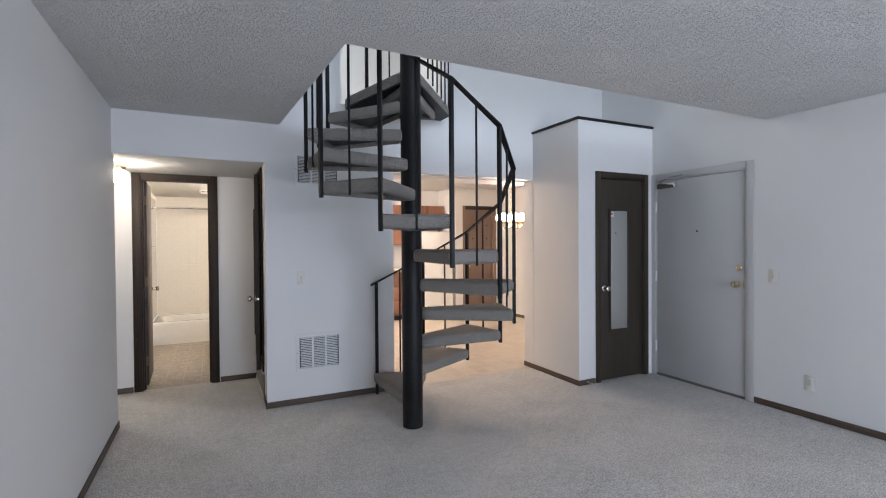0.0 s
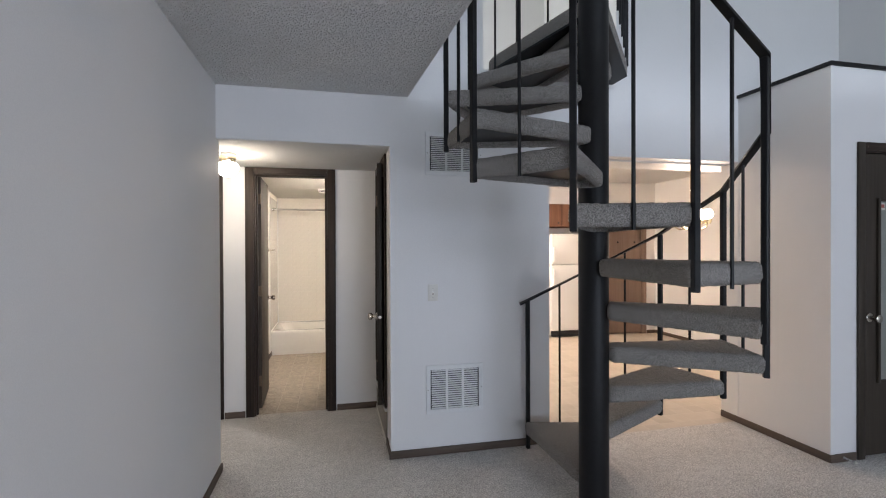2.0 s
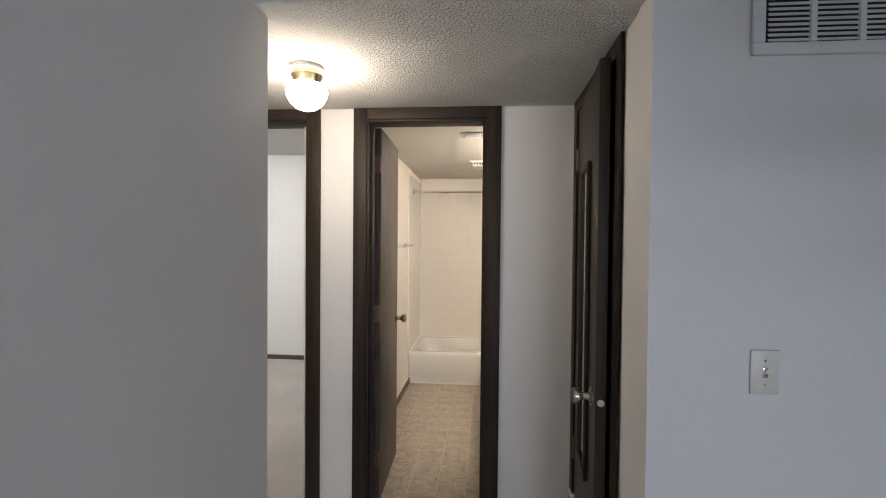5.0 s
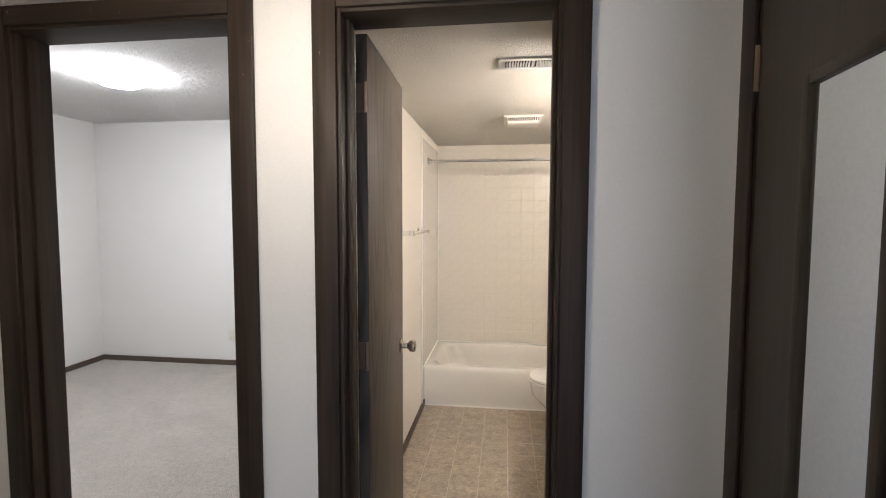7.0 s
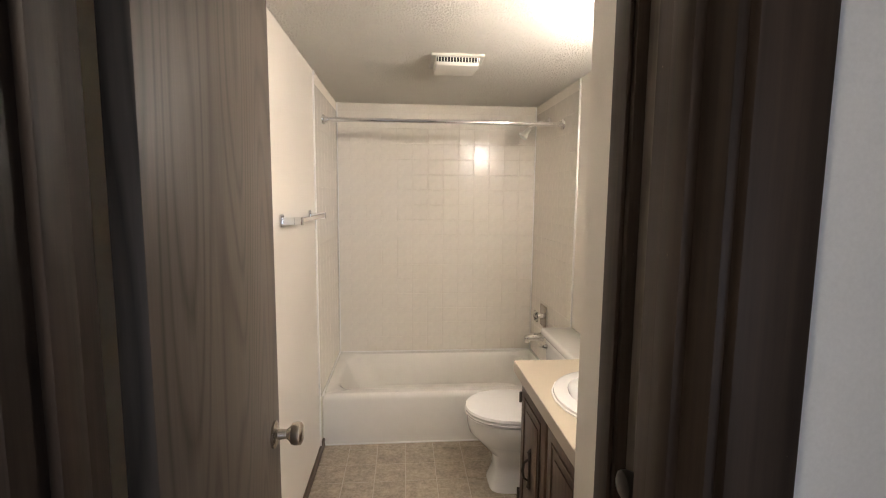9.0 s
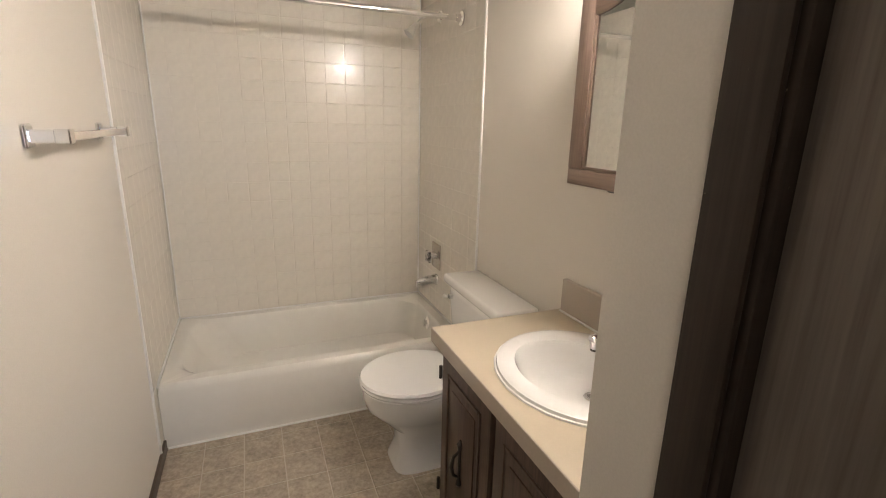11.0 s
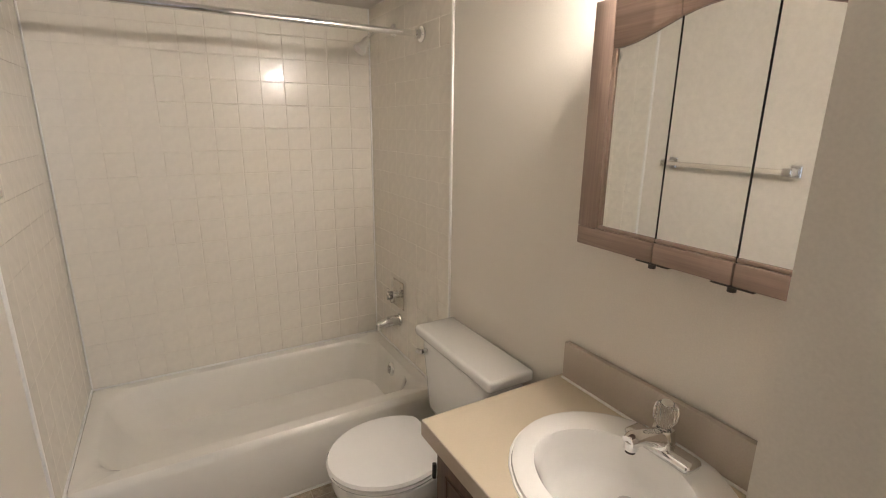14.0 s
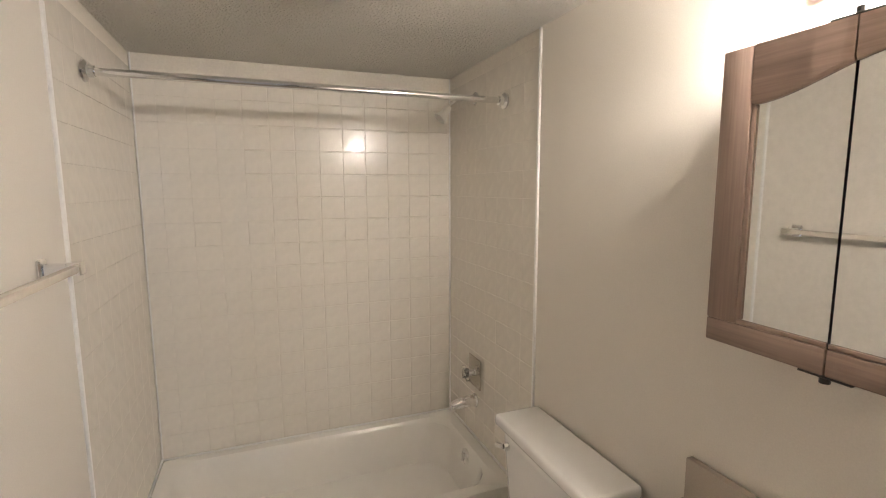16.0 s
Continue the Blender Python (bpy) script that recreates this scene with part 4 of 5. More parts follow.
wall_cabinet(2.72, 3.16, 1.36, 2.10)
wall_cabinet(3.162, 3.60, 1.36, 2.10)
wall_cabinet(3.62, 4.00, 1.72, 2.10)
wall_cabinet(4.002, 4.37, 1.72, 2.10)
for x0 in (2.72, 3.162):
    c = thing("kitchen_base_cabinet", pose(x0, 9.20, 0), "reddish brown wooden base cabinet with drawers", "cabinet", "kitchen base cabinets")
    part("body", box(0, 0.02, 0.09, 0.438, 0.598, 0.87, 0.003), M_CAB, c)
    # the kick's near-black carries the shade under the cabinet
    part("toe_kick", box(0.01, 0.08, 0.0, 0.428, 0.59, 0.0895), M_DARK, c)
    for i in range(3):
        dr = part("drawer", box(0.012, 0, 0.12 + 0.25 * i, 0.426, 0.0195, 0.35 + 0.25 * i, 0.004), M_CAB, c)
        part("handle", tube(bmesh.new(), [(0.17, 0.0, 0.24 + 0.25 * i), (0.18, -0.022, 0.24 + 0.25 * i), (0.26, -0.022, 0.24 + 0.25 * i), (0.27, 0.0, 0.24 + 0.25 * i)], 0.005, 8), M_PEWTER, dr, "dark pull")
wt = thing("kitchen_worktop", pose(2.72, 9.17, 0.8705), "beige laminate kitchen worktop", "worktop")
part("slab", box(0, 0, 0, 0.88, 0.628, 0.038, 0.004), M_COUNTER, wt)

# ---- bathroom ----
ROOM = BATH


def bathtub():
    t = thing("bathtub", pose(0, 0, 0), "cream enamelled alcove bathtub", "bathtub")
    x0, x1, y0, y1, h = BX0 + 0.001, BX1 - 0.001, 8.893, 9.667, 0.312
    bm = bmesh.new()

    def rounded(ax, ay, bx_, by, r, z, k=6):
        out = []
        for cx, cy, s in ((bx_ - r, by - r, 0), (ax + r, by - r, 90), (ax + r, ay + r, 180), (bx_ - r, ay + r, 270)):
            for i in range(k + 1):
                a = radians(s + 90 * i / k)
                out.append(bm.verts.new((cx + r * math.cos(a), cy + r * math.sin(a), z)))
        return out

    rings = [rounded(x0, y0 + 0.012, x1, y1, 0.004, 0.0), rounded(x0, y0 + 0.012, x1, y1, 0.004, 0.03), rounded(x0, y0 + 0.004, x1, y1, 0.006, 0.06), rounded(x0, y0, x1, y1, 0.01, h - 0.035), rounded(x0 + 0.003, y0 + 0.006, x1 - 0.003, y1 - 0.003, 0.018, h - 0.012),
             rounded(x0 + 0.01, y0 + 0.02, x1 - 0.01, y1 - 0.01, 0.025, h), rounded(x0 + 0.055, y0 + 0.075, x1 - 0.06, y1 - 0.055, 0.12, h - 0.002), rounded(x0 + 0.075, y0 + 0.09, x1 - 0.075, y1 - 0.068, 0.14, h - 0.02),
             rounded(x0 + 0.12, y0 + 0.105, x1 - 0.09, y1 - 0.082, 0.15, h - 0.12), rounded(x0 + 0.20, y0 + 0.125, x1 - 0.11, y1 - 0.10, 0.15, 0.085), rounded(x0 + 0.28, y0 + 0.19, x1 - 0.17, y1 - 0.165, 0.12, 0.05)]
    skin(bm, rings)
    o = part("basin", bm, M_TUB, t)
    for p in o.data.polygons:
        p.use_smooth = True
    part("overflow", lathe(bmesh.new(), [(0.002, 0), (0.036, 0), (0.038, 0.006), (0.03, 0.011), (0.008, 0.014), (0.002, 0.015)], 24, Matrix.Translation((x1 - 0.079, 9.265, 0.258)) @ Vector((-1, 0, 0.12)).to_track_quat("Z", "Y").to_matrix().to_4x4()), M_CHROME, t, "round chrome overflow plate")
    part("overflow_lever", box(x1 - 0.108, 9.261, 0.238, x1 - 0.090, 9.269, 0.278, 0.003), M_CHROME, t)


bathtub()

tap = thing("tub_spout", pose(BX1 - 0.0085, 9.318, 0.512), "chrome tub spout with diverter", "tub spout")
bm = bmesh.new()
tube(bm, [(0.002, 0, 0), (-0.02, 0, 0.002), (-0.07, 0, 0.0), (-0.11, 0, -0.006), (-0.128, 0, -0.012)], [0.033, 0.03, 0.026, 0.023, 0.018], 18)
tube(bm, [(-0.113, 0, -0.008), (-0.118, 0, -0.036)], [0.02, 0.017], 16)
part("spout", bm, M_CHROME, tap)
part("escutcheon", lathe(bmesh.new(), [(0.002, 0.002), (0.036, 0.002), (0.034, 0.01), (0.002, 0.011)], 20, Vector((-1, 0, 0)).to_track_quat("Z", "Y").to_matrix().to_4x4()), M_CHROME, tap)
val = thing("shower_valve", pose(BX1 - 0.0085, 9.318, 0.660), "square chrome shower valve with clear knob", "shower valve")
part("plate", box(-0.006, -0.066, -0.076, 0.0, 0.066, 0.076, 0.004), M_NICKEL, val, "square chrome plate")
part("stem", tube(bmesh.new(), [(-0.006, 0, 0), (-0.04, 0, 0)], [0.02, 0.014], 14), M_CHROME, val)
bm = bmesh.new()
tube(bm, [(-0.04, 0, 0), (-0.046, 0, 0), (-0.062, 0, 0), (-0.068, 0, 0)], [0.014, 0.026, 0.024, 0.015], 8)
for a in range(4):
    q = Matrix.Rotation(radians(45 + 90 * a), 3, "X")
    tube(bm, [q @ Vector((-0.054, 0.015, 0)), q @ Vector((-0.054, 0.04, 0))], [0.010, 0.008], 8)
part("handle", bm, M_ACRYLIC, val, "clear acrylic cross handle")

sh = thing("wall_shower", pose(BX1 - 0.0085, 9.334, 1.975), "chrome shower arm with small white head", "shower head")
part("flange", lathe(bmesh.new(), [(0.002, 0), (0.03, 0), (0.026, 0.008), (0.002, 0.01)], 20, Vector((-1, 0, 0)).to_track_quat("Z", "Y").to_matrix().to_4x4()), M_CHROME, sh)
part("arm", tube(bmesh.new(), [(-0.005, 0, 0), (-0.06, 0, -0.004), (-0.10, 0, -0.02), (-0.135, 0, -0.05)], 0.0095, 12), M_CHROME, sh)
part("head", tube(bmesh.new(), [(-0.13, 0, -0.045), (-0.145, 0, -0.06), (-0.155, 0, -0.075), (-0.175, 0, -0.10), (-0.178, 0, -0.103)], [0.013, 0.016, 0.018, 0.032, 0.029], 18), M_PLATE, sh, "white plastic shower head")

rod = thing("shower_rod", pose(0, 9.044, 1.916), "chrome shower curtain rod above the tub", "shower rod")
part("tube", tube(bmesh.new(), [(BX0 + 0.012, 0, 0), (BX1 - 0.012, 0, 0)], 0.0125, 16), M_CHROME, rod)
for x, s in ((BX0 + 0.0095, 1), (BX1 - 0.0095, -1)):
    part("flange", tube(bmesh.new(), [(x, 0, 0), (x + s * 0.006, 0, 0), (x + s * 0.012, 0, 0), (x + s * 0.03, 0, 0)], [0.033, 0.032, 0.019, 0.018], 20), M_CHROME, rod)

tb = thing("towel_bar", pose(BX0, 0, 1.375), "cloudy acrylic towel bar on chrome posts", "towel bar")
for y in (8.08, 8.63):
    bm = box(0.0005, y - 0.022, -0.026, 0.010, y + 0.022, 0.026, 0.004)
    bx(bm, 0.010, y - 0.014, -0.014, 0.062, y + 0.014, 0.014)
    bx(bm, 0.055, y - 0.017, -0.016, 0.085, y + 0.017, 0.016)
    part("bracket", bevel(bm, 0.003, 1), M_CHROME, tb, "chrome bracket")
part("bar", box(0.062, 8.0975, -0.009, 0.080, 8.6125, 0.009, 0.002), M_BAR, tb, "cloudy acrylic square bar")


def toilet():
    t = thing("toilet", pose(0.945, 8.478, 0), "white porcelain toilet with closed lid", "toilet")

    def loop(bm, cx, rx_front, rx_back, ry, z, cut=9.0, n=40, sq=1.0):
        out = []
        for i in range(n):
            a = 2 * math.pi * i / n
            c, s = (math.copysign(abs(k) ** sq, k) for k in (math.cos(a), math.sin(a)))
            out.append(bm.verts.new((min(cx + (rx_back if c > 0 else rx_front) * c, cut), ry * s, z)))
        return out

    bm = bmesh.new()
    skin(bm, [loop(bm, -0.32, 0.178, 0.27, 0.112, 0.0, sq=0.45), loop(bm, -0.32, 0.176, 0.27, 0.110, 0.012, sq=0.45), loop(bm, -0.32, 0.150, 0.27, 0.086, 0.09, sq=0.5), loop(bm, -0.33, 0.150, 0.27, 0.086, 0.17, sq=0.65), loop(bm, -0.36, 0.19, 0.27, 0.13, 0.235), loop(bm, -0.385, 0.215, 0.26, 0.168, 0.29), loop(bm, -0.39, 0.222, 0.24, 0.182, 0.34), loop(bm, -0.39, 0.222, 0.235, 0.182, 0.372), loop(bm, -0.39, 0.215, 0.23, 0.175, 0.38)])
    part("bowl", bm, M_PORC, t)
    for nm, z0, z1, g in (("seat", 0.381, 0.396, 0.0), ("lid", 0.398, 0.418, 0.003)):
        bm = bmesh.new()
        k = -0.232
        skin(bm, [loop(bm, -0.395, 0.222 + g, 0.22, 0.184 + g, z0, k), loop(bm, -0.395, 0.226 + g, 0.22, 0.188 + g, (z0 + z1) / 2, k + 0.003), loop(bm, -0.395, 0.220 + g, 0.218, 0.182 + g, z1, k), loop(bm, -0.395, 0.17, 0.16, 0.13, z1 + (0.004 if g else 0), k - 0.03)])
        part(nm, bm, M_PORC, t)
    bm = bmesh.new()
    for y in (-0.07, 0.07):
        bx(bm, -0.215, y - 0.022, 0.381, -0.175, y + 0.022, 0.415)
    part("hinge_caps", bevel(bm, 0.006, 2), M_PORC, t)
    bm = bmesh.new()
    v = bx(bm, -0.15, -0.235, 0.375, 0.022, 0.235, 0.70)
    for k in v[:4]:
        k.co.y *= 0.86
        k.co.x = k.co.x * 0.9
    part("tank", bevel(bm, 0.028, 4), M_PORC, t)
    part("tank_lid", box(-0.163, -0.268, 0.7005, 0.026, 0.268, 0.745, 0.014, 3), M_PORC, t)
    part("neck", box(-0.19, -0.10, 0.16, 0.0, 0.10, 0.374, 0.03, 3), M_PORC, t)
    bm = bmesh.new()
    tube(bm, [(-0.148, 0.185, 0.655), (-0.166, 0.185, 0.655)], [0.014, 0.012], 14)
    tube(bm, [(-0.166, 0.19, 0.655), (-0.172, 0.205, 0.652), (-0.17, 0.225, 0.645)], [0.009, 0.009, 0.011], 10)
    part("flush_lever", bm, M_CHROME, t, "chrome flush lever")


toilet()


def door_panel(parent, y0, y1, z0, z1, x):
    """A cabinet door with a routed centre panel, facing -x."""
    d = part("door", box(x, y0, z0, x + 0.019, y1, z1, 0.004), M_VANITY, parent, "dark oak vanity door")
    f = 0.062
    ya, yb, za, zb = y0 + f, y1 - f, z0 + f, z1 - f
    bm = bmesh.new()
    for a in ((ya - 0.012, za - 0.012, ya, zb + 0.012), (yb, za - 0.012, yb + 0.012, zb + 0.012), (ya, za - 0.012, yb, za), (ya, zb, yb, zb + 0.012)):
        bx(bm, x - 0.006, a[0], a[1], x - 0.0003, a[2], a[3])
    part("moulding", bevel(bm, 0.0025, 1), M_VANITY, d)
    part("panel", box(x - 0.004, ya + 0.022, za + 0.03, x - 0.0003, yb - 0.022, zb - 0.03, 0.003), M_VANITY, d)
    return d


def pull(parent, x, y, z):
    """An ornate drop pull with a leaf plate."""
    bm = bmesh.new()
    tube(bm, [(x - 0.001, y, z + 0.085), (x - 0.003, y, z + 0.07), (x - 0.004, y, z + 0.05), (x - 0.003, y, z + 0.0), (x - 0.004, y, z - 0.05), (x - 0.003, y, z - 0.07), (x - 0.001, y, z - 0.085)], [0.003, 0.011, 0.006, 0.005, 0.006, 0.011, 0.003], 10)
    tube(bm, [(x - 0.006, y, z + 0.045), (x - 0.024, y, z + 0.03), (x - 0.03, y, z), (x - 0.024, y, z - 0.032), (x - 0.006, y, z - 0.045)], [0.004, 0.005, 0.0065, 0.005, 0.004], 10)
    part("pull", bm, M_PEWTER, parent, "ornate dark pewter pull")


van = thing("vanity_cabinet", pose(0, 0, 0), "dark oak bathroom vanity cabinet with panelled doors", "vanity")
bm = box(0.525, 7.335, 0.09, BX1 - 0.004, 8.075, 0.60)
bx(bm, 0.525, 7.335, 0.6005, 0.545, 8.075, 0.742)
bx(bm, 0.5455, 8.055, 0.6005, BX1 - 0.004, 8.075, 0.742)
part("body", bm, M_VANITY, van)
# shade of the toe recess put into the kick's near-black colour
part("toe_kick", box(0.58, 7.335, 0.0, BX1 - 0.004, 8.06, 0.0898), M_DARK, van, "recessed toe kick, shade put into its dark colour")
d1 = door_panel(van, 7.725, 8.058, 0.115, 0.715, 0.5055)
d2 = door_panel(van, 7.362, 7.700, 0.115, 0.715, 0.5055)
pull(d1, 0.5015, 7.89, 0.42)
pull(d2, 0.5015, 7.53, 0.42)
for z in (0.21, 0.64):
    part("hinge", tube(bmesh.new(), [(0.502, 8.064, z - 0.022), (0.502, 8.064, z + 0.022)], 0.006, 8), M_PEWTER, van, "dark hinge")

top = thing("countertop", pose(0, 0, 0), "beige laminate vanity top with taupe edge and splashback", "countertop")
SX, SY = 0.752, 7.683
bm = bmesh.new()
n = 48
oval = [bm.verts.new((SX + 0.175 * math.cos(2 * math.pi * i / n), SY + 0.20 * math.sin(2 * math.pi * i / n), 0.790)) for i in range(n)]
low = [bm.verts.new((v.co.x, v.co.y, 0.745)) for v in oval]
rect = []
x0, x1, y0, y1 = 0.479, BX1 - 0.004, 7.326, 8.088
for i in range(n):
    a = 2 * math.pi * i / n
    c, s = math.cos(a), math.sin(a)
    k = min((x1 - SX) / c if c > 1e-6 else 9, (x0 - SX) / c if c < -1e-6 else 9, (y1 - SY) / s if s > 1e-6 else 9, (y0 - SY) / s if s < -1e-6 else 9)
    rect.append(bm.verts.new((SX + k * c, SY + k * s, 0.790)))
for cx, cy in ((x0, y0), (x0, y1), (x1, y0), (x1, y1)):
    near = min(rect, key=lambda v: (v.co.x - cx) ** 2 + (v.co.y - cy) ** 2)
    near.co.x, near.co.y = cx, cy
for i in range(n):
    j = (i + 1) % n
    bm.faces.new((rect[i], rect[j], oval[j], oval[i]))
    bm.faces.new((oval[i], oval[j], low[j], low[i]))
part("worktop", bm, M_COUNTER, top, "beige laminate surface")
part("front_edge", box(0.476, 7.326, 0.7425, 0.4788, 8.091, 0.7895, 0.0008, 1), M_SPLASH, top, "taupe laminate edge")
part("side_edge", box(0.479, 8.0885, 0.7425, BX1 - 0.004, 8.091, 0.7895, 0.0008, 1), M_SPLASH, top, "taupe laminate edge")
part("underside", box(0.4795, 7.327, 0.7425, 0.5, 8.088, 0.7885), M_SPLASH, top)
part("splashback", box(BX1 - 0.024, 7.326, 0.7915, BX1 - 0.004, 8.075, 0.909, 0.003), M_SPLASH, top, "taupe laminate splashback")
part("caulk", tube(bmesh.new(), [(BX1 - 0.026, 7.34, 0.793), (BX1 - 0.026, 8.072, 0.793)], 0.004, 6), M_CAULK, top, "white caulk line")

sink = thing("sink", pose(SX, SY, 0.790), "white oval drop-in sink", "sink")
bm = bmesh.new()
prof = [(1.02, 0.0005), (1.05, 0.004), (1.04, 0.013), (0.98, 0.018), (0.82, 0.018), (0.765, 0.014), (0.735, 0.003), (0.71, -0.016), (0.655, -0.045), (0.60, -0.064), (0.55, -0.0725), (0.50, -0.076), (0.40, -0.0785), (0.20, -0.082), (0.10, -0.083)]
rings = []
for i, (k, z) in enumerate(prof):
    sh = -0.022 + 0.046 * (0.77 - k) if k < 0.79 else 0.0
    rings.append([bm.verts.new((sh + 0.214 * k * math.cos(2 * math.pi * j / 48) * (0.94 if k < 0.79 else 1), 0.236 * k * math.sin(2 * math.pi * j / 48), z)) for j in range(48)])
skin(bm, rings, caps=False)
bm.faces.new(rings[-1])
o = part("basin", bm, M_PORC, sink)
for p in o.data.polygons:
    p.use_smooth = True
part("drain", lathe(bmesh.new(), [(0.002, -0.080), (0.013, -0.0815), (0.0145, -0.0785), (0.021, -0.0785), (0.024, -0.082), (0.002, -0.083)], 24, pose(0.042, 0.0, 0.001)), M_CHROME, sink, "chrome drain ring")
# solid grey disc in place of the shaded drain opening
part("drain_shade_disc", lathe(bmesh.new(), [(0.002, -0.0798), (0.0125, -0.0796), (0.0135, -0.0805), (0.002, -0.0805)], 16, pose(0.042, 0.0, 0.001)), M_LEADEN, sink)
bead = [(0.226 * math.cos(2 * math.pi * i / 48) * (1 + 0.006 * math.sin(9 * i)), 0.250 * math.sin(2 * math.pi * i / 48) * (1 + 0.006 * math.cos(7 * i)), 0.002) for i in range(49)]
part("caulk_bead", tube(bmesh.new(), bead, 0.004, 6), M_CAULK, sink, "uneven white caulk bead")

fa = thing("faucet", pose(0.895, 7.685, 0.8085) @ Matrix.Scale(1.1, 4), "chrome single-handle faucet with clear knob", "faucet")
part("base", box(-0.026, -0.078, 0.0, 0.026, 0.078, 0.022, 0.010, 3), M_CHROME, fa)
part("body", lathe(bmesh.new(), [(0.002, 0.02), (0.027, 0.02), (0.024, 0.045), (0.021, 0.06), (0.002, 0.062)], 20), M_CHROME, fa)
bm = bmesh.new()
tube(bm, [(0.004, 0, 0.032), (-0.03, 0, 0.046), (-0.07, 0, 0.060), (-0.100, 0, 0.066), (-0.112, 0, 0.064)], [0.022, 0.020, 0.017, 0.0165, 0.013], 16)
tube(bm, [(-0.100, 0, 0.062), (-0.101, 0, 0.044)], [0.0145, 0.013], 14)
part("spout", bm, M_CHROME, fa)
part("aerator", tube(bmesh.new(), [(-0.101, 0, 0.0442), (-0.101, 0, 0.038)], 0.0105, 12), M_PEWTER, fa)
bm = lathe(bmesh.new(), [(0.003, 0.0625), (0.014, 0.0625), (0.018, 0.07), (0.024, 0.080), (0.0255, 0.094), (0.0225, 0.110), (0.015, 0.116), (0.003, 0.116)], 28)
for v in bm.verts:
    if round(math.atan2(v.co.y, v.co.x) / (2 * math.pi) * 28) % 2:
        v.co.x *= 0.9
        v.co.y *= 0.9
part("handle", bm, M_ACRYLIC, fa, "clear ribbed acrylic knob")
part("cap", lathe(bmesh.new(), [(0.002, 0.1162), (0.012, 0.1162), (0.011, 0.120), (0.002, 0.121)], 14), M_PLATE, fa)

# medicine cabinet with three mirrored doors under one arch
MY0, MY1, MZ0, MZ1, MXF = 7.33, 7.96, 1.258, 1.812, 0.852
mc = thing("medicine_cabinet", pose(0, 0, 0), "oak medicine cabinet with three arched mirror doors", "medicine cabinet")
part("body", box(MXF + 0.021, MY0 + 0.004, MZ0 + 0.004, BX1 - 0.001, MY1 - 0.004, MZ1 - 0.004, 0.002), M_MCWOOD, mc)


def arch(y):
    k = (y - 7.655) / 0.245
    k = min(1, abs(k))
    return MZ1 - 0.052 - 0.052 * (0.5 - 0.5 * math.cos(math.pi * k)) ** 1.1


cuts = [MY0, 7.5715, 7.7425, MY1]
for i in range(3):
    a, b = cuts[i] + 0.0012, cuts[i + 1] - 0.0012
    la = 0.045 if i == 0 else 0.0
    lb = 0.060 if i == 2 else 0.0
    d = part("door", box(MXF + 0.012, a, MZ0 + 0.01, MXF + 0.0205, b, MZ1 - 0.01), M_DARK, mc, "dark back of a mirror door")
    part("mirror", box(MXF + 0.008, a + la + 0.001, MZ0 + 0.040, MXF + 0.0118, b - lb - 0.001, MZ1 - 0.045), M_MIRROR, d, "mirror pane")
    part("bottom_rail", box(MXF, a, MZ0, MXF + 0.0119, b, MZ0 + 0.045, 0.003), M_MCWOODY, d, "oak bottom rail")
    part("lip", box(MXF + 0.003, a + la, MZ0 + 0.0455, MXF + 0.0079, b - lb, MZ0 + 0.054, 0.002), M_MCWOODY, d)
    bm = bmesh.new()
    m_ = 14
    ys = [a + la + (b - lb - a - la) * j / m_ for j in range(m_ + 1)]
    prev = None
    for y in ys:
        z = arch(y)
        col = [bm.verts.new((x, y, zz)) for x, zz in ((MXF, MZ1), (MXF, z + 0.006), (MXF + 0.004, z), (MXF + 0.0078, z), (MXF + 0.0078, MZ1))]
        if prev:
            for q in range(5):
                bm.faces.new((prev[q], prev[(q + 1) % 5], col[(q + 1) % 5], col[q]))
        else:
            bm.faces.new(col)
        prev = col
    bm.faces.new(prev[::-1])
    part("top_rail", bm, M_MCWOODY, d, "arched oak top rail")
    if i != 1:
        ya, yb = (a, a + 0.0445) if i == 0 else (b - 0.0595, b)
        part("stile", box(MXF - 0.0005, ya, MZ0 + 0.0455, MXF + 0.0119, yb, MZ1, 0.003), M_MCWOOD, d, "oak stile")
        yl = ya - 0.009 if i == 2 else yb
        part("bead", box(MXF + 0.003, yl, MZ0 + 0.0545, MXF + 0.0079, yl + 0.009, arch(yl + 0.004), 0.002), M_MCWOOD, d)
for y in cuts[1:3]:
    for z, s in ((MZ0, -1), (MZ1, 1)):
        bm = box(MXF + 0.002, y - 0.040, z + s * 0.0008, MXF + 0.016, y + 0.040, z + s * 0.004, 0.001)
        tube(bm, [(MXF + 0.007, y, z + s * 0.003), (MXF + 0.007, y, z + s * 0.012)], 0.008, 10)
        part("pivot_hinge", bm, M_PEWTER, mc, "dark pivot hinge")

# vanity light above the cabinet
vl = thing("vanity_light", pose(BX1 - 0.001, 7.63, 1.945), "lit vanity light bar above the medicine cabinet", "vanity light")
part("backplate", box(-0.022, -0.26, -0.05, 0, 0.26, 0.05, 0.006), M_VENT, vl)
